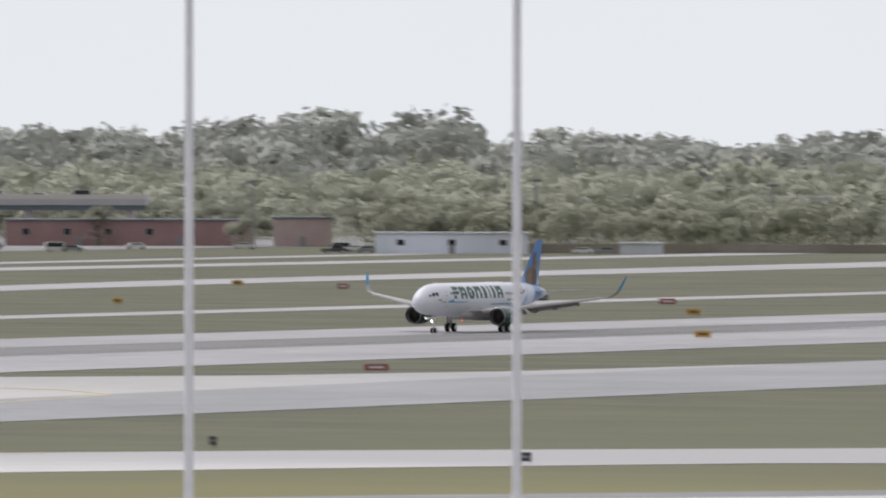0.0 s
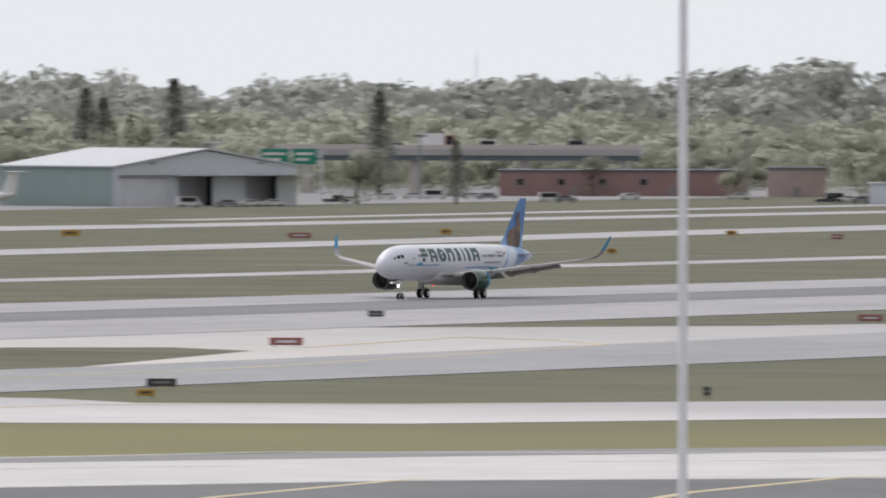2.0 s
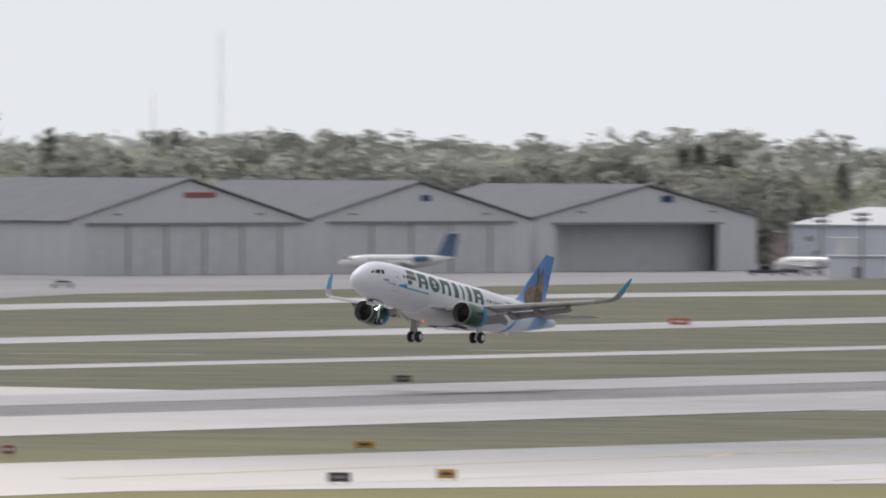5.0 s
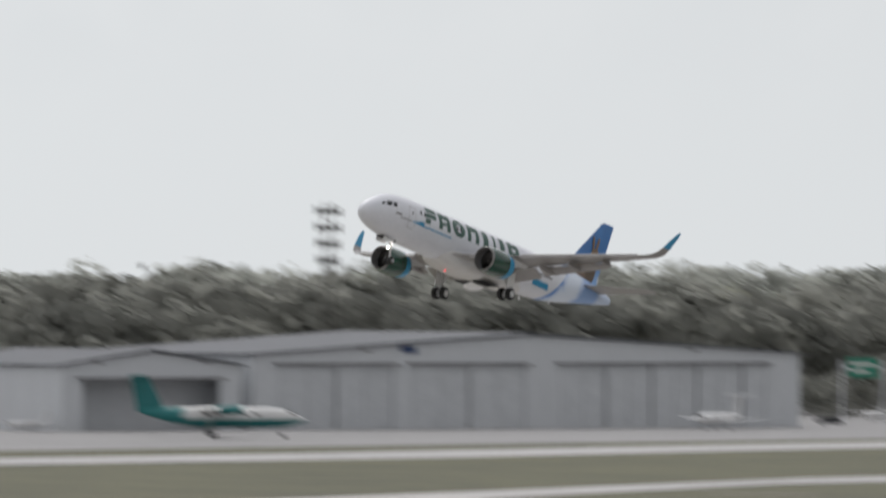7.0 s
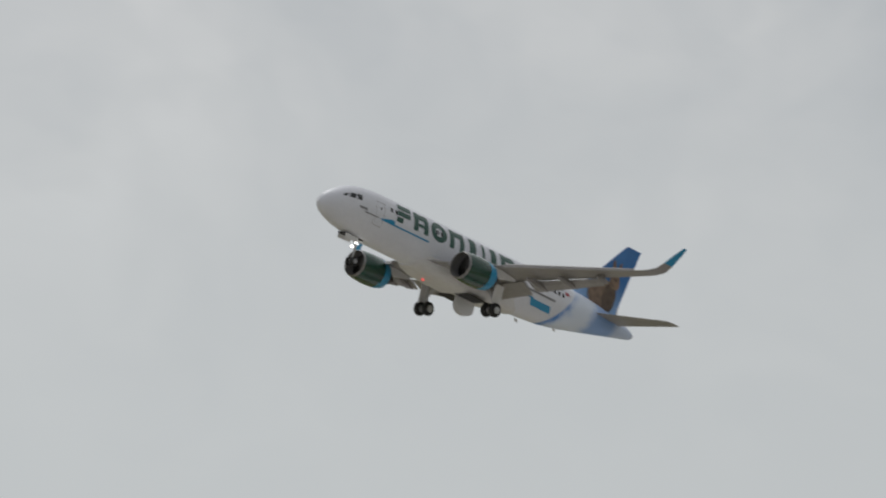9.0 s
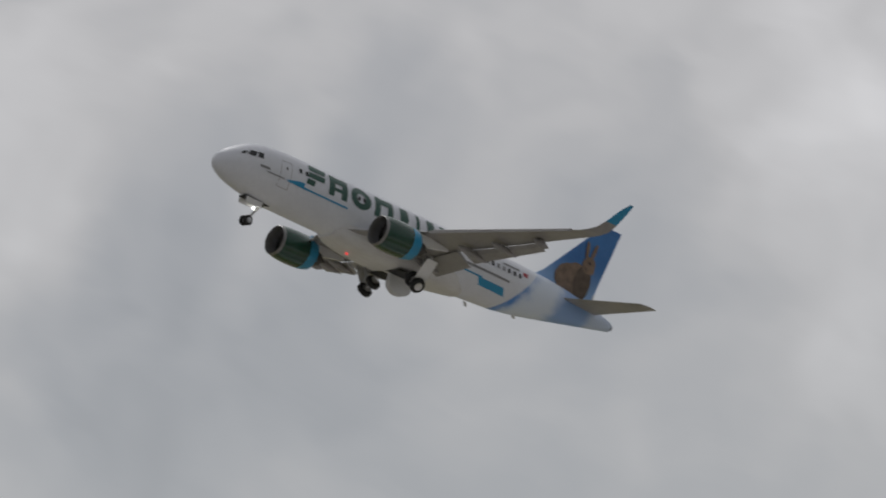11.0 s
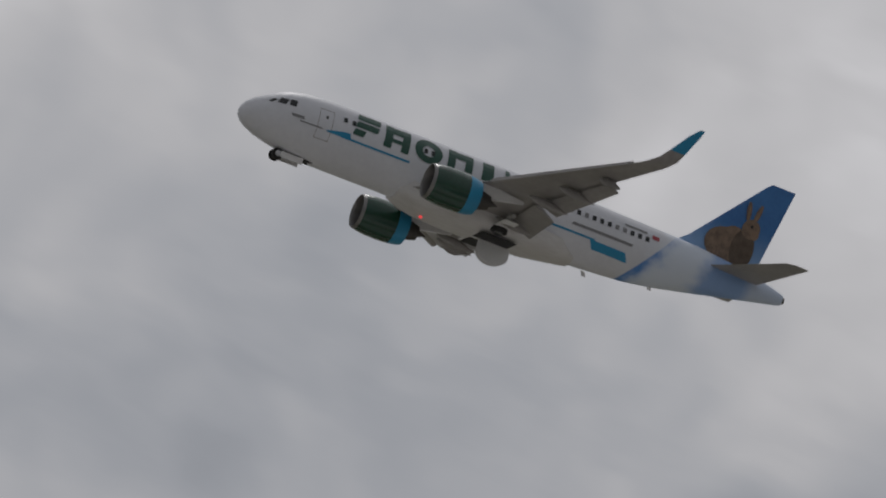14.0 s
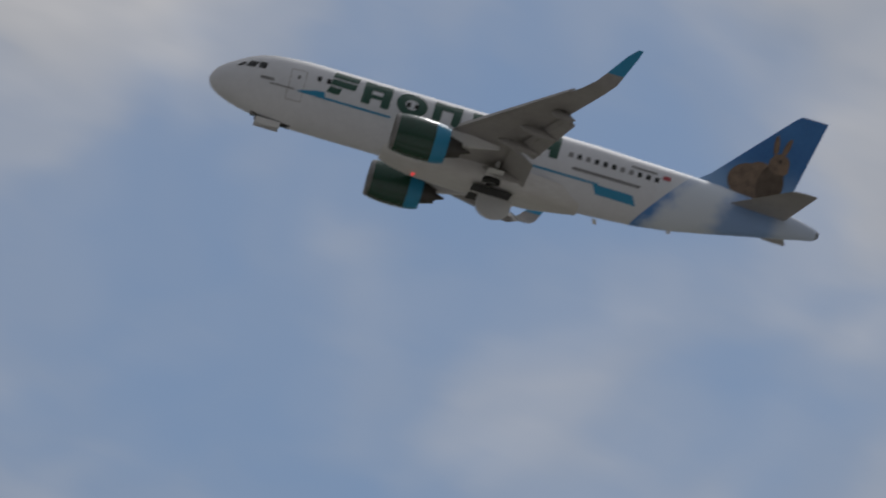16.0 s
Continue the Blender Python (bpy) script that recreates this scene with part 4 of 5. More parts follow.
def build_hangar(name, label, az, r, w, d, eave, ridge, wall, side_wall, openings, badge=None, canopy=None):
    """A gabled hangar: front corner at a bearing and range, w along its front, d deep; openings are (from, to, height, open or not)."""
    h = thing(name, label, "hangar", Matrix.Translation(spot(az, r)) @ pose(0, 0, 0, 0, 0, HANGAR_TURN))
    t = 0.35
    # front: piers, then the gable over the openings
    top = max(o[2] for o in openings)
    x = 0.0
    for a, b, hh, _ in sorted(openings) + [(w, w, top, True)]:
        part("wall_pier", box(bmesh.new(), x, a, 0, t, 0, top), wall, h)
        if hh < top - 0.01:
            part("wall_header", box(bmesh.new(), a, b, 0, t, hh, top), wall, h)
        x = b
    bm = loft(bmesh.new(), [[(0, y, top), (w, y, top), (w, y, eave), (w / 2, y, ridge), (0, y, eave)] for y in (0, t)])
    part("gable", bm, wall, h)
    part("side_wall", box(bmesh.new(), 0, t, t, d, 0, eave), side_wall, h)
    part("side_wall", box(bmesh.new(), w - t, w, t, d, 0, eave), side_wall, h)
    bm = bmesh.new()
    loft(bm, [[(0, y, 0), (w, y, 0), (w, y, eave), (w / 2, y, ridge), (0, y, eave)] for y in (d, d + t)])
    part("back_wall", bm, wall, h)
    for s in (0, 1):
        bm = bmesh.new()
        x0, x1 = (-0.7, w / 2) if s == 0 else (w / 2, w + 0.7)
        z0, z1 = (eave - 0.1, ridge + 0.25) if s == 0 else (ridge + 0.25, eave - 0.1)
        loft(bm, [[(x0, y, z0), (x1, y, z1), (x1, y, z1 + 0.3), (x0, y, z0 + 0.3)] for y in (-0.6, d + 0.8)])
        part("roof", bm, ROOF_GREY if wall is WALL_GREY else ROOF, h, "ribbed metal roof slope")
    n = 10
    for i in range(n + 1):
        part("roof_seam", box(bmesh.new(), -0.06, 0.06, 0, 1, 0, 0.1), ROOF_GREY, h, at=Matrix.Translation((w / 2 - 0.05, d * i / n, ridge + 0.5)))
    for a, b, hh, is_open in openings:
        part("track_beam", box(bmesh.new(), a - 1.0, b + 1.0, -0.5, -0.02, hh, hh + 0.45), GREY, h)
        if is_open:
            # added panel, lifts the black of the opening as haze would
            part("fill_panel", box(bmesh.new(), a - 3 if a > 4 else 0.5, min(b + 3, w - 0.5), 5.0, 5.2, 0.05, hh + 0.5), DOOR_PANEL, h, "grey panel added to lighten the dark doorway")
        if not is_open:
            k = max(2, int((b - a) / 4.5))
            for i in range(k):
                u0, u1 = a + (b - a) * i / k, a + (b - a) * (i + 1) / k
                part("door_leaf", box(bmesh.new(), u0 + 0.12, u1 - 0.12, 0.02 + 0.22 * (i % 2), 0.14 + 0.22 * (i % 2), 0.05, hh), DOOR_PANEL, h, "tall sliding door leaf")
    for x in (w * 0.2, w * 0.8):
        part("vent", box(bmesh.new(), x - 0.9, x + 0.9, -0.08, -0.01, eave + (ridge - eave) * 0.15, eave + (ridge - eave) * 0.15 + 0.35), GREY, h)
    if badge:
        u, z, bw, bh, mat = badge
        part("badge", box(bmesh.new(), u - bw / 2, u + bw / 2, -0.2, -0.02, z - bh / 2, z + bh / 2, 0.05), mat, h, "plain coloured name board")
    if canopy:
        a, b, z = canopy
        part("canopy", box(bmesh.new(), a, b, -3.5, -0.05, z, z + 0.25), ROOF, h, "pale flat canopy")
    return h


build_hangar("hangar", "white sheet-metal hangar with an open dark door", 58.80, 2593, 40.5, 40, 8.6, 11.7, WALL_BLUE, WALL_BLUE, [(0.6, 21.5, 6.4, True), (22.5, 36.5, 6.4, False)], (20, 9.3, 5.5, 1.1, RED))
build_hangar("hangar", "pale green and white hangar with parked cars before it", 60.20, 2628, 50.5, 35, 8.1, 11.3, WALL_WHITE, WALL_GREEN, [(2, 15, 6.0, False), (17.5, 27, 6.0, True), (36, 45, 6.0, True)], None, (16, 53, 6.2))
build_hangar("hangar", "grey hangar with a wide dark open door", 57.10, 2522, 56, 50, 10.6, 16.6, WALL_GREY, WALL_GREY, [(5, 46, 9.2, True)], (33, 14.2, 3.0, 1.3, NAVY))
build_hangar("hangar", "grey hangar with closed sliding doors and a blue badge", 56.085, 2480, 55, 60, 10.2, 17.3, WALL_GREY, WALL_GREY, [(6, 50, 9.6, False)], (29, 14.5, 2.2, 1.2, NAVY))
build_hangar("hangar", "large grey hangar with closed sliding doors and red board", 55.03, 2440, 57, 62, 10.2, 17.9, WALL_GREY, WALL_GREY, [(5, 55, 9.5, False)], (31, 15.2, 7.5, 1.0, RED))
build_hangar("hangar", "very wide grey hangar with closed sliding doors", 51.0, 2085, 108, 55, 12.2, 15.2, WALL_GREY, WALL_GREY, [(5, 27, 10.4, False), (31, 53, 10.4, False), (60, 101, 10.4, False)], (30, 13.0, 3.0, 1.2, NAVY))
build_hangar("hangar", "low grey hangar annex with a dark open door", 50.15, 2062, 34, 40, 10.5, 12.6, WALL_GREY, WALL_GREY, [(4, 30, 8.2, True)])


def build_block(name, label, category, az, r, w, d, h, wall, roof, turn=0.0, windows=0, doors=0):
    """A low building with a flat roof, overhang, windows and doors on its front."""
    b = thing(name, label, category, facing(az, r, 0, turn))
    part("wall", box(bmesh.new(), -w / 2, w / 2, 0, d, 0, h, 0.04), wall, b)
    part("roof", box(bmesh.new(), -w / 2 - 0.4, w / 2 + 0.4, -0.4, d + 0.4, h, h + 0.35, 0.05), roof, b)
    for i in range(windows):
        x = -w / 2 + w * (i + 0.5) / windows
        f = part("window", box(bmesh.new(), x - 0.8, x + 0.8, -0.09, -0.01, h * 0.42, h * 0.72), GREY, b)
        part("pane", box(bmesh.new(), x - 0.68, x + 0.68, -0.12, -0.09, h * 0.45, h * 0.69), GLASS, f)
    for i in range(doors):
        x = -w / 2 + w * (i + 0.75) / (doors + 0.5)
        part("door", box(bmesh.new(), x - 0.6, x + 0.6, -0.1, -0.01, 0.05, 2.2), GREY, b)
    return b


build_block("office_trailer", "long white low site building", "building", 63.88, 2700, 32, 8, 4.2, WALL_BLUE, ROOF, windows=3, doors=1)
build_block("warehouse", "long pink brick warehouse with a slate roof", "building", 62.45, 2880, 55, 18, 5.6, PINK, SLATE, windows=6, doors=2)
build_block("warehouse", "pale pink gabled end of a warehouse", "building", 63.22, 2872, 13, 14, 6.2, PINK_PALE, SLATE, windows=0, doors=1)
build_block("shed", "small white windowless shed on the apron", "shed", 58.52, 2411, 11, 8, 4.0, WALL_BLUE, ROOF, doors=1)
build_block("tarp_shed", "low white sheet-covered store", "shed", 64.72, 2690, 9, 6, 2.2, WALL_WHITE, ROOF)
for az, r, w, h in ((65.4, 3250, 22, 9), (65.75, 3300, 16, 8.5), (66.1, 3280, 20, 9.0), (64.95, 3350, 10, 8), (60.62, 2790, 4.5, 12.0)):
    build_block("house", "pale far building among the trees", "building", az, r, w, 10, h, WALL_WHITE, ROOF, windows=3)
build_block("house", "low beige building between the hangars", "building", 58.33, 2640, 18, 10, 7.0, PINK_PALE, ROOF, windows=2, doors=1)
build_block("store_hall", "plain white flat-roofed hall", "building", 48.75, 1990, 26, 16, 12.4, WALL_WHITE, ROOF, windows=3)
w = thing("perimeter_wall", "low brown wall along the airfield's edge", "wall", facing(65.6, 2720, 0, 4), kind="structure")
part("wall_panel", box(bmesh.new(), -72, 90, 0, 0.4, 0, 1.9), CHALK, w)

# ---- road bridge with traffic ----
bridge = thing("road_bridge", "grey concrete road bridge with barriers on piers", "bridge", facing(62.1, 2960, 0, -4))
part("deck", box(bmesh.new(), -62, 22, 0, 14, 8.6, 10.0), material("bridge_concrete", (0.46, 0.465, 0.47), 0.7, scale=0.2), bridge)
part("girder", box(bmesh.new(), -62, 22, 0.4, 1.2, 7.4, 8.6), SLATE, bridge, "dark blue-grey girder")
part("barrier", box(bmesh.new(), -62, 22, -0.02, 0.35, 10.0, 11.0), CONCRETE, bridge, "pale concrete barrier")
part("barrier", box(bmesh.new(), -62, 22, 13.6, 13.98, 10.0, 11.0), CONCRETE, bridge, "pale concrete barrier")
for x in (-55, -30, -5, 18):
    part("pier", box(bmesh.new(), x - 1, x + 1, 2, 12, 0, 7.4), CONCRETE, bridge)


def build_gantry(az, r, signs):
    g = thing("road_sign", "green motorway signs on a grey gantry", "road sign", facing(az, r))
    x0, x1 = signs[0][0] - 1, signs[-1][1] + 1
    for x in (x0, x1):
        part("post", tube(bmesh.new(), (x, 0, 0), (x, 0, 10.5), 0.22), POLE, g)
    part("beam", tube(bmesh.new(), (x0, 0, 9.3), (x1, 0, 9.3), 0.2), POLE, g)
    for a, b in signs:
        s = part("panel", box(bmesh.new(), a, b, -0.5, -0.3, 7.6, 11.0, 0.05), SIGNGREEN, g, "green sign panel")
        for k in range(2):
            part("writing_bar", box(bmesh.new(), a + 0.6, b - 0.8 - k, -0.53, -0.51, 9.6 - k * 1.2, 10.2 - k * 1.2), LINE_WHITE, s)


build_gantry(60.97, 2790, [(-6.2, 0.0), (0.8, 6.0)])
build_gantry(53.70, 2230, [(-2.6, 2.6)])

# ---- tower, masts, poles ----
# steel takes the lighter wing grey, paled to stand in for haze
tower = thing("radar_tower", "steel tower with platforms and a red lantern top", "tower", facing(54.60, 2400))
for x, y in product((-1.3, 1.3), (-1.3, 1.3)):
    part("leg", tube(bmesh.new(), (x * 1.5, y * 1.5, 0), (x, y, 26.5), 0.16, 0.14, 8), WING, tower)
for i in range(7):
    z0, z1 = i * 3.75, (i + 1) * 3.75
    for s in (-1, 1):
        part("brace", tube(bmesh.new(), (-1.8 * s, -1.8, z0), (1.8 * s, -1.8, z1), 0.08, None, 6), WING, tower)
        part("brace", tube(bmesh.new(), (-1.8, 1.8 * s, z0), (-1.8, -1.8 * s, z1), 0.08, None, 6), WING, tower)
for z, r in ((23.5, 3.2), (26.4, 5.0), (29.4, 5.0)):
    part("platform", loft(bmesh.new(), [[(math.cos(a) * r, math.sin(a) * r, zz) for a in (math.tau * k / 16 for k in range(16))] for zz in (z, z + 0.3)]), DARKMETAL, tower, "dark round platform")
    for k in range(16):
        a = math.tau * k / 16
        part("railing_post", tube(bmesh.new(), (math.cos(a) * r, math.sin(a) * r, z + 0.3), (math.cos(a) * r, math.sin(a) * r, z + 1.4), 0.05, None, 4), POLE, tower)
part("shaft", tube(bmesh.new(), (0, 0, 0), (0, 0, 26.4), 1.0, 0.9, 12), WING, tower)
ring = lambda r, z: [(math.cos(a) * r, math.sin(a) * r, z) for a in (math.tau * k / 20 for k in range(20))]
part("cabin", loft(bmesh.new(), [ring(2.3, 26.7), ring(2.3, 29.4)]), WING, tower)
part("lantern", loft(bmesh.new(), [ring(1.5, 29.7), ring(1.35, 32.5), ring(1.6, 34.7)]), RED, tower, "red cylindrical lantern")
part("lantern_band", loft(bmesh.new(), [ring(2.4, 34.7), ring(2.4, 34.95)]), WHITE, tower)
part("lantern_cap", loft(bmesh.new(), [ring(1.9, 34.95), ring(2.5, 36.3), ring(2.7, 36.9), ring(2.6, 37.1)]), RED, tower, "red drum cap")

mast = thing("radio_mast", "dark lattice mast with tiers of antenna arms", "mast", facing(51.33, 2300))
for x, y in product((-0.8, 0.8), (-0.8, 0.8)):
    part("leg", tube(bmesh.new(), (x * 1.6, y * 1.6, 0), (x, y, 38), 0.16, 0.12, 6), DARKMETAL, mast)
for i in range(18):
    z0, s = i * 2.1, 1 if i % 2 else -1
    part("brace", tube(bmesh.new(), (-1.1 * s, -1.0, z0), (1.1 * s, -1.0, z0 + 2.1), 0.09, None, 5), DARKMETAL, mast)
for z, w in ((27.5, 1.7), (30.5, 1.8), (33.4, 2.0), (36.3, 2.0)):
    part("arm", box(bmesh.new(), -w, w, -1.2, 1.2, z - 0.3, z + 0.3), DARKMETAL, mast)
    for x in (-w, -w * 0.4, w * 0.4, w):
        part("antenna", box(bmesh.new(), x - 0.25, x + 0.25, -1.4, -1.1, z - 0.8, z + 0.9, 0.03), DARKMETAL, mast)
for az, r, h in ((59.30, 4500, 95), (55.70, 4500, 62), (55.40, 4400, 40), (61.8, 4400, 34)):
    m = thing("antenna_mast", "thin pale far antenna mast", "mast", facing(az, r))
    wide = h * 0.011
    for x, y in ((-wide, -wide), (wide, -wide), (0, wide)):
        part("leg", tube(bmesh.new(), (x, y, 0), (x * 0.6, y * 0.6, h), 0.07, 0.05, 4), POLE, m)
    for i in range(int(h / 3.2)):
        z0, q = i * 3.2, 1 if i % 2 else -1
        part("brace", tube(bmesh.new(), (-wide * q, -wide, z0), (wide * q * 0.9, -wide * 0.9, z0 + 3.2), 0.04, None, 4), POLE, m)
    part("tip", tube(bmesh.new(), (0, 0, h - 1.0), (0, 0, h + 3.0), 0.10, 0.05, 5), POLE, m)
for az in (62.716, 64.168):
    p = thing("light_pole", "tall slim galvanised apron light pole", "light pole", facing(az, 300), group="apron light poles")
    part("base", box(bmesh.new(), -0.35, 0.35, -0.35, 0.35, 0, 0.9, 0.04), CONCRETE, p)
    part("shaft", tube(bmesh.new(), (0, 0, 0.9), (0, 0, 36), 0.12, 0.092, 16), POLE, p, smooth=50)
    part("lamp_bar", box(bmesh.new(), -1.2, 1.2, -0.1, 0.1, 36, 36.2), POLE, p)
    for x in (-1.0, 1.0):
        part("lamp_head", box(bmesh.new(), x - 0.25, x + 0.25, -0.45, 0.1, 36.2, 36.45, 0.03), GREY, p)


# ---- vehicles ----
def build_car(az, r, paint, kind, turn, z=0.05):
    """A car seen from the side: body, cabin, wheels and glass."""
    label = {"car": "parked saloon car", "van": "parked van with dark windows", "pickup": "parked pickup truck", "truck": "box lorry on the bridge"}[kind]
    tone = {"white_car_paint": "white ", "dark_car_paint": "dark ", "grey_car_paint": "grey ", "orange_paint": "orange "}[paint.name]
    c = thing("van" if kind == "van" else "truck" if kind in ("truck", "pickup") else "car", tone + label, "van" if kind == "van" else "truck" if kind in ("truck", "pickup") else "car", facing(az, r, z, turn))
    ln, ht, cab = {"car": (4.5, 1.45, (-1.2, 1.3)), "van": (5.2, 2.1, (-2.3, 1.4)), "pickup": (5.6, 1.8, (-0.6, 1.5)), "truck": (8.5, 3.2, (2.3, 4.1))}[kind]
    prof = [(-ln / 2, 0.35), (ln / 2, 0.35), (ln / 2, 0.75), (ln / 2 - 0.3, 0.95), (-ln / 2 + 0.1, 0.98), (-ln / 2, 0.8)]
    part("body", loft(bmesh.new(), [[(x, y, zz) for x, zz in prof] for y in (-0.88, 0.88)]), paint, c)
    a, b = cab
    prof = [(a - 0.3, 0.98), (b + 0.6, 0.97), (b, ht), (a, ht)]
    top = part("cabin", loft(bmesh.new(), [[(x, y, zz) for x, zz in prof] for y in (-0.78, 0.78)]), paint, c)
    for y in (-0.80, 0.785):
        part("side_glass", box(bmesh.new(), a + 0.1, b - 0.05, y, y + 0.015, 1.05, ht - 0.15), GLASS, top)
    if kind == "truck":
        part("box_body", box(bmesh.new(), -4.2, 2.1, -1.2, 1.2, 0.9, 3.6, 0.05), WHITE, c, "white box body")
    for x in (-ln * 0.32, ln * 0.32):
        for y in (-0.85, 0.85):
            wh = part("wheel", wheel_mesh(0.34, 0.24), TYRE, c, smooth=40, at=pose(x, y, 0.34))
            part("hub", turned_y(0.2, 0.1), METAL, wh)
    return c


for az, r, paint, kind, turn in ((60.53, 2620, CAR_WHITE, "van", 15), (60.70, 2626, CAR_GREY, "car", -12), (60.80, 2630, CAR_WHITE, "car", 10), (60.9, 2634, CAR_WHITE, "car", 5), (61.18, 2700, CAR_DARK, "pickup", 0), (61.24, 2710, CAR_WHITE, "car", 20),
                                 (62.13, 2735, CAR_WHITE, "van", 8), (62.20, 2732, CAR_GREY, "car", 170), (62.96, 2800, CAR_WHITE, "car", 0), (62.48, 2790, CAR_WHITE, "car", 10), (63.36, 2710, CAR_DARK, "pickup", 5), (63.40, 2740, CAR_WHITE, "van", 0), (63.50, 2720, CAR_GREY, "car", 10),
                                 (63.46, 2735, CAR_WHITE, "car", -8), (64.46, 2690, CAR_WHITE, "car", 0), (64.56, 2690, CAR_GREY, "car", 5), (58.10, 2470, CAR_DARK, "pickup", 10), (58.22, 2480, CAR_DARK, "car", 0), (58.30, 2490, CAR_WHITE, "van", 0), (58.74, 2500, CAR_DARK, "car", 0),
                                 (58.87, 1538, CAR_GREY, "pickup", 8), (61.40, 2790, CAR_WHITE, "car", 0), (61.52, 2800, CAR_WHITE, "car", 0), (61.62, 2795, CAR_WHITE, "van", 0), (61.78, 2800, CAR_WHITE, "car", 0), (61.85, 2790, CAR_GREY, "car", 0), (53.55, 2170, CAR_DARK, "car", 0), (55.0, 2230, CAR_WHITE, "car", 0)):
    build_car(az, r, paint, kind, turn)
for az, paint, kind in ((61.62, ORANGE, "truck"), (61.36, CAR_WHITE, "car"), (62.05, CAR_WHITE, "car"), (61.86, CAR_WHITE, "van"), (61.45, CAR_GREY, "car"), (62.25, CAR_GREY, "van")):
    build_car(az, 2967, paint, kind, -4, 10.0)


# ---- airfield signs ----
def build_sign(x, y, w, h, mat, tone):
    """A low airfield guidance sign that stands on two legs, with bars for its writing."""
    az = math.degrees(math.atan2(x, y))
    s = thing("airfield_sign", tone + " airfield guidance sign on short legs in grass", "sign", facing(az, math.hypot(x, y)), group="airfield signs")
    panel = part("panel", box(bmesh.new(), -w / 2, w / 2, -0.12, 0.12, 0.25, 0.25 + h, 0.03), mat, s)
    part("writing_bar", box(bmesh.new(), -w * 0.3, w * 0.3, -0.14, -0.122, 0.25 + h * 0.35, 0.25 + h * 0.65), GREY if mat is BLACK else BLACK if mat is YELLOW else WALL_GREY, panel)
    for q in (-0.35, 0.35):
        part("leg", tube(bmesh.new(), (w * q, 0, 0), (w * q, 0, 0.3), 0.05, None, 6), GREY, s)


for x, y, w, h, mat in ((1086, 603, 3.2, 0.75, RED), (1223, 668, 1.7, 0.65, BLACK), (1228, 611, 2.6, 0.7, RED), (935, 531, 2.5, 0.65, BLACK), (906, 516, 1.5, 0.55, YELLOW), (931, 478, 0.6, 0.7, BLACK), (896, 433, 0.9, 0.7, BLACK), (1827, 1012, 3.6, 0.9, RED), (1888, 1018, 1.8, 0.9, YELLOW),
                        (1900, 971, 1.8, 0.8, YELLOW), (1863, 933, 1.8, 0.8, RED), (1811, 882, 2.0, 0.8, YELLOW), (1665, 817, 2.2, 0.8, YELLOW), (1408, 767, 1.4, 1.2, BLACK), (1511, 954, 2.8, 0.9, ORANGE), (1624, 759, 1.9, 0.8, YELLOW), (1447, 675, 2.0, 0.8, YELLOW), (1722, 809, 2.4, 0.8, RED),
                        (1136, 828, 2.2, 0.7, BLACK), (1104, 799, 2.2, 0.6, YELLOW), (1135, 751, 1.7, 0.7, BLACK), (800, 535, 1.7, 0.7, BLACK), (813, 534, 1.5, 0.7, YELLOW), (889, 592, 1.7, 0.6, YELLOW), (855, 604, 1.0, 0.7, RED), (1099, 868, 1.8, 0.7, BLACK), (1023, 788, 1.7, 0.6, YELLOW), (1552, 1012, 1.6, 0.7, YELLOW),
                        (1903, 1026, 1.5, 0.7, YELLOW), (1689, 883, 1.3, 0.8, YELLOW), (1831, 1057, 3.0, 1.0, YELLOW), (1489, 1085, 2.0, 0.8, BLACK), (1750, 843, 1.8, 0.8, BLACK)):
    build_sign(x, y, w, h, mat, {RED: "red", BLACK: "black", YELLOW: "yellow", ORANGE: "bright orange"}[mat])

# checkered equipment shelter with its mast
sh = thing("equipment_shelter", "red and white checkered equipment shelter with antenna mast", "shelter", facing(59.26, 1560))
part("wall", box(bmesh.new(), -1.6, 1.6, 0, 2.6, 0, 2.7, 0.03), WHITE, sh)
for i in range(4):
    for j in range(3):
        if (i + j) % 2 == 0:
            part("red_check", box(bmesh.new(), -1.6 + i * 0.8, -0.8 + i * 0.8, -0.03, -0.005, j * 0.9 + 0.02, j * 0.9 + 0.9), RED, sh)
part("roof", box(bmesh.new(), -1.8, 1.8, -0.2, 2.8, 2.7, 2.85), GREY, sh)
part("mast", tube(bmesh.new(), (2.6, 1, 0), (2.6, 1, 10.5), 0.28, 0.2, 6), POLE, sh)
for z in (4, 7, 10):
    part("aerial", box(bmesh.new(), 1.7, 3.5, 0.6, 0.75, z - 0.25, z + 0.25), RED, sh)


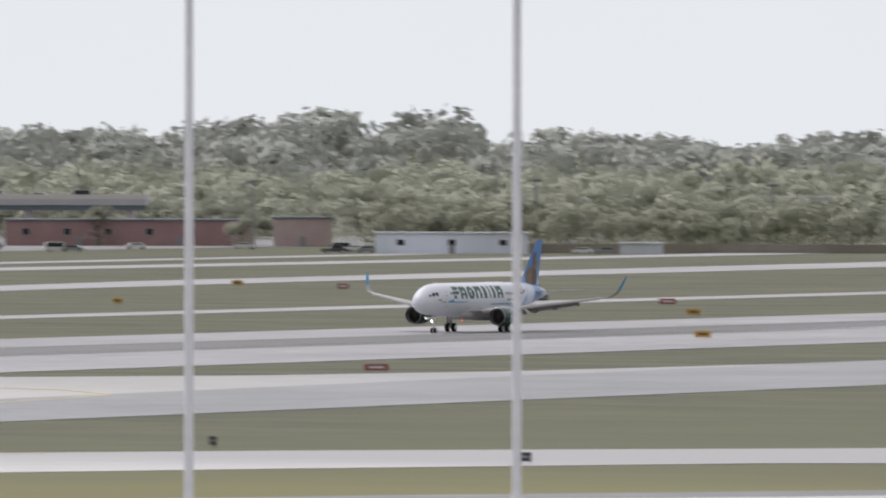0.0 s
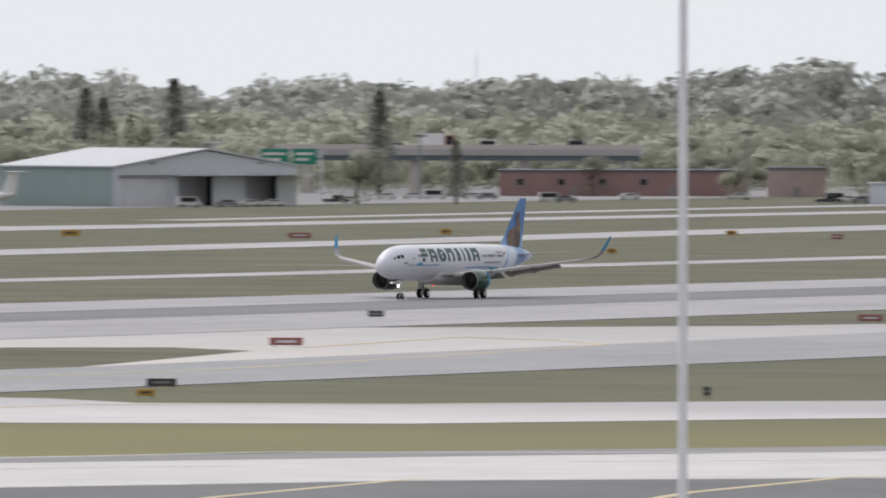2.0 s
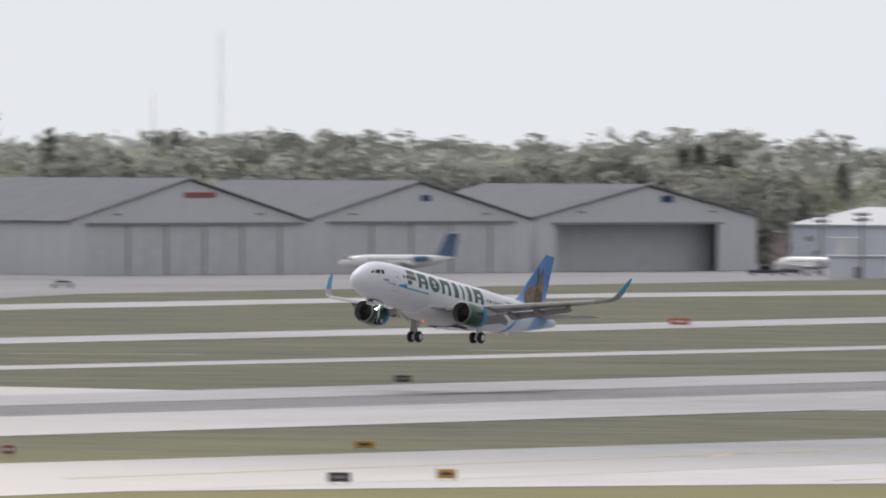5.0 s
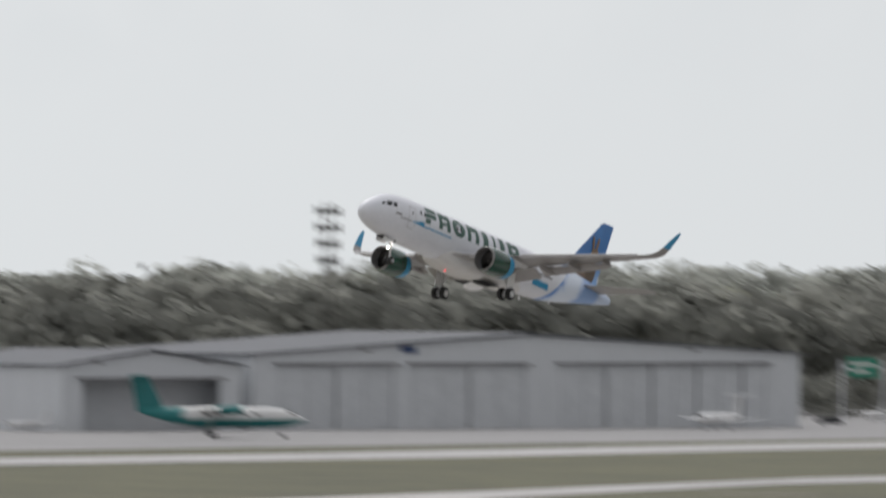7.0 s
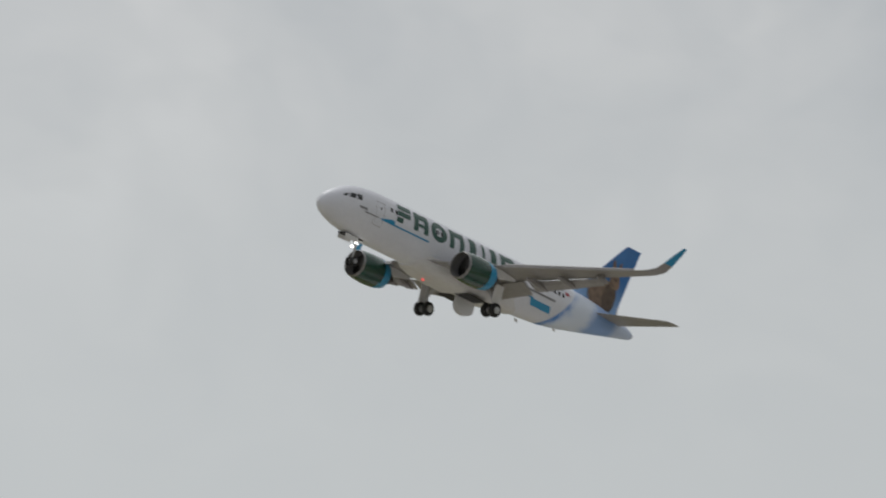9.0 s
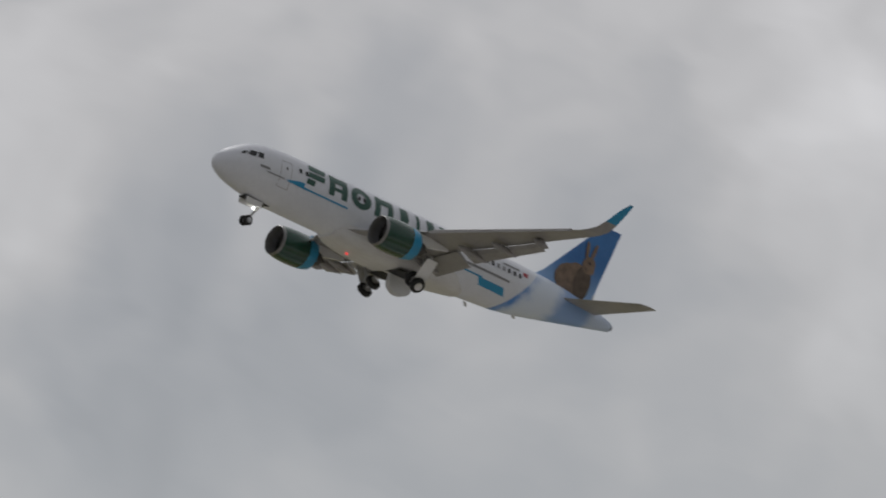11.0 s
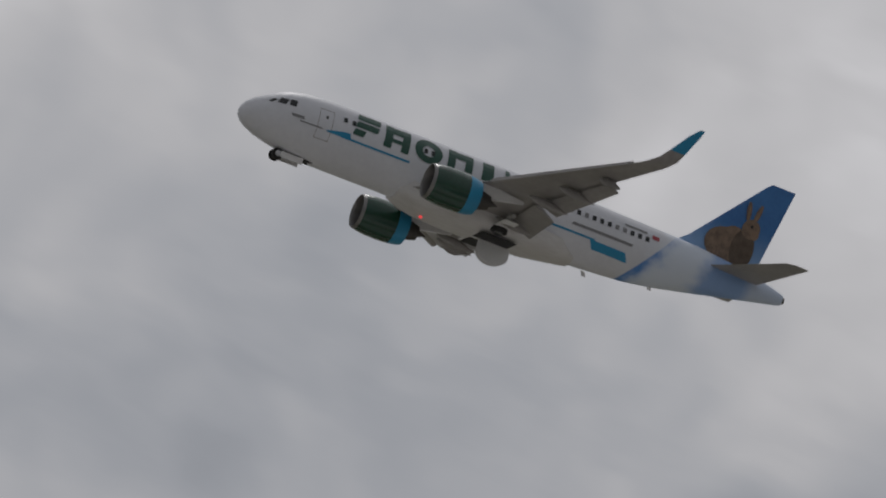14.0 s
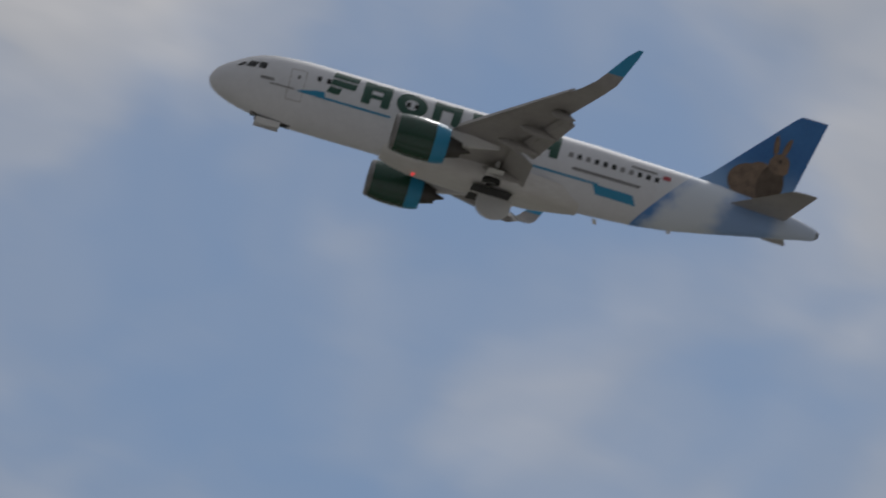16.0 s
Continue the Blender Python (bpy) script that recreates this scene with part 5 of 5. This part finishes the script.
# ---- parked aircraft ----
def build_jet(az, r, turn, ln, paint, tail, label, high=False, ttail=True, engines=True):
    """A small parked aircraft, nose towards -x: hull, wings, tail, engines and wheels."""
    j = thing("parked_aircraft", label, "airplane", facing(az, r, 0.06, turn))
    k, rr = ln / 15.0, ln * 0.062
    zc = rr + 0.9 * k
    prof = ((0, 0.05, -0.25), (0.04, 0.4, -0.18), (0.12, 0.82, -0.05), (0.22, 1, 0), (0.62, 1, 0), (0.8, 0.75, 0.2), (0.93, 0.38, 0.45), (1.0, 0.08, 0.6))
    part("fuselage", loft(bmesh.new(), [[((f - 0.5) * ln, math.cos(a) * rr * q, zc + dz * rr + math.sin(a) * rr * q) for a in (math.tau * i / 18 for i in range(18))] for f, q, dz in prof]), paint, j, smooth=50)
    zw = zc + rr * 0.85 if high else zc - rr * 0.6
    for s in (-1, 1):
        span, sw = ln * 0.5, ln * (0.10 if not high else 0.02)
        x0 = -0.02 * ln
        part("wing", loft(bmesh.new(), [[(x0 + o, s * y, z), (x0 + o + c * 0.4, s * y, z + 0.08 * c), (x0 + o + c, s * y, z), (x0 + o + c * 0.4, s * y, z - 0.04 * c)] for o, y, z, c in ((0, rr * 0.7, zw, ln * 0.16), (sw, span, zw + (0 if high else span * 0.08), ln * 0.06))]), paint, j)
        zt = zc + rr * 0.6 + (ln * 0.21 if ttail else 0)
        part("tailplane", loft(bmesh.new(), [[(ln * 0.44 + o, s * y, zt), (ln * 0.44 + o + c * 0.5, s * y, zt + 0.05), (ln * 0.44 + o + c, s * y, zt), (ln * 0.44 + o + c * 0.5, s * y, zt - 0.05)] for o, y, c in ((0, 0.02, ln * 0.09), (ln * 0.03, ln * 0.19, ln * 0.05))]), paint if ttail else tail, j)
        if engines:
            ex, ey, ez = (ln * 0.22, s * rr * 1.45, zc + rr * 0.45) if not high else (-ln * 0.06, s * ln * 0.19, zw - 0.2)
            part("engine", turned(bmesh.new(), [(-ln * 0.07, rr * 0.30), (-ln * 0.05, rr * 0.42), (ln * 0.04, rr * 0.40), (ln * 0.08, rr * 0.25)], 14, (ex, ey, ez), True), tail, j, smooth=50)
        part("main_leg", tube(bmesh.new(), (ln * 0.06, s * ln * 0.09, 0.3), (ln * 0.06, s * ln * 0.09, zw), 0.08 * k, None, 6), STRUT, j)
        part("wheel", wheel_mesh(0.3 * k, 0.2 * k), TYRE, j, at=pose(ln * 0.06, s * ln * 0.09, 0.3 * k))
        for i in range(5):
            x = -ln * 0.22 + i * ln * 0.075
            part("window", box(bmesh.new(), x, x + ln * 0.025, s * rr * 0.96 - 0.03, s * rr * 0.96 + 0.03, zc + rr * 0.2, zc + rr * 0.45), GLASS, j)
    part("fin", loft(bmesh.new(), [[(a, -0.06 * k, z), (a + c * 0.4, 0.1 * k - 0.0, z), (a + c, 0.0, z), (a + c * 0.4, -0.1 * k, z)] for a, z, c in ((ln * 0.33, zc + rr * 0.4, ln * 0.17), (ln * 0.44, zc + rr * 0.6 + ln * 0.21, ln * 0.10))]), tail, j)
    part("nose_leg", tube(bmesh.new(), (-ln * 0.36, 0, 0.2), (-ln * 0.36, 0, zc - rr * 0.5), 0.07 * k, None, 6), STRUT, j)
    part("wheel", wheel_mesh(0.22 * k, 0.15 * k), TYRE, j, at=pose(-ln * 0.36, 0, 0.22 * k))
    part("cockpit_glass", box(bmesh.new(), -ln * 0.43, -ln * 0.39, -rr * 0.55, rr * 0.55, zc + rr * 0.25, zc + rr * 0.55), GLASS, j)
    return j


build_jet(59.55, 2535, -28, 21, WHITE, WHITE, "white business jet with a tall T-tail, parked")
TAILBLUE = material("pale_blue_tail_paint", (0.12, 0.19, 0.32), 0.4, scale=1.0)
build_jet(56.48, 2440, -8, 22, WHITE, TAILBLUE, "white business jet with a blue tail, parked")
build_jet(53.06, 2105, 62, 15, WHITE, WHITE, "small white twin-engined plane facing the runway, parked")
HULL = material("white_and_teal_paint", (0.74, 0.74, 0.73), 0.4, second=(0.66, 0.66, 0.65), scale=0.5)
blend_in(HULL, (0.02, 0.20, 0.20), "Z", 3.3, 2.9, wobble=0.5)
blend_in(HULL, (0.02, 0.20, 0.20), "X", 5.5, 7.0, wobble=0.8)
build_jet(50.86, 1985, 176, 26, HULL, TEALPAINT, "white and teal regional airliner, parked", high=True)
build_jet(54.3, 2190, 80, 9, WHITE, WHITE, "small white high-winged plane, parked", high=True, ttail=False, engines=False)
build_jet(54.05, 2240, 30, 9, WHITE, WHITE, "small white high-winged plane, parked", high=True, ttail=False, engines=False)
build_jet(53.75, 2230, -70, 9, WHITE, WHITE, "small white high-winged plane, parked", high=True, ttail=False, engines=False)
build_jet(58.31, 2452, -48, 20, WHITE, WHITE, "white business jet between the hangars, parked")
build_jet(50.0, 2060, 40, 9, WHITE, WHITE, "small white plane, parked", high=True, ttail=False, engines=False)

# painted lines and small marks on the pavement
stripe("apron_line", [(560, 514), (704, 412), (731, 395), (752, 373), (905, 240)], 1.3, LINE_WHITE, 0.075, "solid white apron edge line")
stripe("apron_line", [(690, 470), (779, 434), (800, 396), (870, 330)], 0.7, LINE_WHITE, 0.075, "white apron line")
stripe("apron_line", [(720, 443), (737, 431), (750, 421)], 0.7, LINE_WHITE, 0.075, "short white apron line")
stripe("apron_line", [(770, 406), (785, 389.5), (830, 345)], 0.7, LINE_WHITE, 0.075, "short white apron line")
stripe("taxi_line", [(660, 380), (693, 390), (728, 396.3), (731, 395.5)], 0.9, LINE_YELLOW, 0.078, "faded yellow taxi guide line")
stripe("taxi_line", [(690, 361), (716, 369), (748, 374.3), (751, 373)], 0.9, LINE_YELLOW, 0.078, "faded yellow taxi guide line")
stripe("taxi_line", [(640, 405), (668, 412), (700, 418), (704, 416)], 0.9, LINE_YELLOW, 0.078, "faded yellow taxi guide line")
stripe("taxi_line", [(1086, 601), (1137, 612), (1128, 596), (1113, 583), (1095, 578), (1000, 562), (800, 560)], 0.7, LINE_YELLOW, 0.105, "faded yellow taxi guide line")
stripe("taxi_line", [(798, 595), (800, 588), (790, 577), (772, 569), (740, 571)], 0.8, LINE_YELLOW, 0.105, "faded yellow taxi guide line")
stripe("taxi_line", [(831, 511), (862, 512), (885, 510), (905, 480)], 0.8, LINE_YELLOW, 0.09, "faded yellow taxi guide line")
stripe("taxi_line", [(886, 557), (897, 561), (906, 559)], 0.8, LINE_YELLOW, 0.105, "faded yellow taxi guide line")
paved("apron_shoulder", [(640, 535), (732, 466), (759, 444), (787, 425), (815, 404), (930, 300), (918, 292), (806, 396), (779, 417), (751, 435), (724, 457), (630, 526)], YARD, 0.062, "dark grey shoulder of the apron", "asphalt")
paved("dark_apron", [(400, 560), (560, 512), (700, 412), (728, 394.5), (748, 372), (900, 238), (700, 60), (200, 300)], ASPHALT, 0.066, "dark asphalt apron beyond the white line", "asphalt")

# floodlight and utility poles
def build_utility_pole(az, r, h, arms):
    p = thing("floodlight_pole" if arms else "utility_pole", "grey floodlight pole on the apron" if arms else "plain grey utility pole among the trees", "pole", facing(az, r))
    part("shaft", tube(bmesh.new(), (0, 0, 0), (0, 0, h), 0.32, 0.2, 8), GREY, p)
    for z in (h - 0.3, h - 1.3) if arms else (h - 0.5,):
        part("crossarm", box(bmesh.new(), -1.5, 1.5, -0.12, 0.12, z - 0.1, z + 0.1), GREY, p)
        for x in (-1.3, -0.4, 0.4, 1.3):
            part("lamp_head" if arms else "insulator", box(bmesh.new(), x - 0.25, x + 0.25, -0.4, 0.1, z + 0.1, z + 0.5, 0.03), GREY, p)


for az, r, h, arms in ((58.54, 2400, 12.2, True), (58.36, 2470, 11.5, True), (59.20, 2850, 15.0, False), (59.82, 2850, 15.2, False), (60.50, 2870, 14.2, False), (61.55, 2820, 14, False), (63.0, 2800, 15, False), (64.25, 2860, 15, False), (65.3, 2860, 14, False)):
    build_utility_pole(az, r, h, arms)

# bare pale ground in the grass
for k, (a0, a1, r) in enumerate(((54.75, 55.6, 1552), (60.8, 61.35, 1800), (62.1, 62.7, 1520), (53.0, 53.5, 1500), (56.8, 57.6, 1580))):
    p, q = spot(a0, r), spot(a1, r - 6)
    stripe("bare_ground", [(p.x, p.y), ((p.x + q.x) / 2, (p.y + q.y) / 2 + 1.5), (q.x, q.y)], 5.0, CHALK, 0.03, "pale bare strip of ground in grass")


# ---- motion ----
def motions():
    walk(airliner, [
        (0, pose(1481.2, 723.1, 0.00, 0.70, -0.02, 0)),
        (0.5, pose(1448.9, 723.1, 0.02, -0.14, -0.08, 0)),
        (1, pose(1413.9, 723.1, 0.00, -0.20, -0.07, 0)),
        (1.5, pose(1378.4, 723.1, 0.00, -0.01, -0.08, 0)),
        (2, pose(1341.6, 723.1, 0.04, -0.07, 0.13, 0)),
        (2.5, pose(1304.6, 723.1, 0.00, -0.11, 1.11, 0)),
        (3, pose(1264.4, 723.1, 0.02, -0.34, 2.90, 0)),
        (3.5, pose(1224.0, 723.1, 0.09, -0.59, 4.45, 0)),
        (4.6, pose(1134, 723.1, 3.2, 0, 7.8, 0)),
        (5.8, pose(1030.6, 723.1, 10.02, 0.64, 11.07, 0)),
        (6, pose(1013.0, 723.1, 11.66, 0.35, 11.35, 0)),
        (6.3, pose(986.0, 723.1, 14.61, 0.31, 12.52, 0)),
        (6.5, pose(968.5, 723.1, 16.81, 0.13, 13.40, 0)),
        (6.6, pose(959.8, 723.1, 17.80, 0.10, 13.66, 0)),
        (6.9, pose(933.0, 723.1, 21.94, 0.29, 14.31, 0)),
        (7, pose(923.9, 723.1, 23.11, 0.39, 14.43, 0)),
        (7.1, pose(914.8, 723.1, 24.67, 0.50, 14.55, 0)),
        (7.5, pose(878.4, 723.1, 30.33, 0.93, 15.34, 0)),
        (8, pose(834.3, 723.1, 38.94, 1.27, 16.14, 0)),
        (10.3, pose(632.20, 721.14, 75.88, 2.48, 17.89, 0.31)),
        (10.5, pose(614.30, 721.14, 79.92, 1.91, 17.93, 0.31)),
        (11, pose(568.86, 720.84, 91.72, 0.02, 17.64, -0.05)),
        (11.5, pose(523.46, 721.09, 104.92, -0.69, 17.25, -0.26)),
        (12, pose(478.06, 721.64, 119.19, -0.27, 16.89, -0.27)),
        (12.5, pose(432.55, 722.10, 134.01, 0.28, 16.77, -0.26)),
        (13, pose(387.05, 722.61, 149.56, -0.03, 16.60, -0.11)),
        (13.5, pose(341.69, 723.19, 165.48, 0.91, 16.25, 0.06)),
        (14, pose(296.49, 723.80, 181.99, 1.77, 15.94, 0.11)),
        (14.5, pose(251.14, 724.41, 198.95, 1.61, 15.26, -0.12)),
        (15, pose(205.87, 725.47, 216.82, 2.11, 14.62, -0.26)),
        (15.5, pose(160.58, 725.71, 235.14, 3.25, 14.29, -0.34)),
        (16, pose(115.28, 725.34, 253.79, 4.21, 14.29, -0.36)),
    ])
    for nm, side in (("left", -1), ("right", 1)):
        fold = ((0, 0), (8.6, 0), (9.6, 4), (10.3, 12), (11, 35), (11.5, 50), (12, 66), (12.5, 80), (13, 88), (16, 88))
        walk(gears[nm], [(t, pose(0, side * 3.8, 2.6, -side * a, 0, 0)) for t, a in fold])
        door = ((0, 0), (6.8, 0), (7.1, 35), (7.5, 75), (8.2, 84), (14.5, 84), (16, 84))
        walk(gears[nm + "_door"], [(t, pose(0.6, side * 0.12, 1.585, -side * a, 0, 0)) for t, a in door])
    # the wings bend up as they take the weight
    for side in (-1, 1):
        root = Vector((0, side * 2.0, 2.8))
        walk(wings[side], [(t, Matrix.Translation(root) @ pose(0, 0, 0, side * a, 0, 0) @ Matrix.Translation(-root)) for t, a in ((0, 0), (2.5, 0), (6.0, 1.2), (16, 1.2))])
    fold = ((0, 0), (8.6, 0), (9.6, 8), (10.3, 18), (11, 32), (12, 52), (12.5, 60), (13, 66), (13.5, 72), (14.5, 88), (15.2, 98), (16, 100))
    walk(gears["nose"], [(t, pose(5.07 - AX, 0, 2.38, 0, a, 0)) for t, a in fold])


motions()
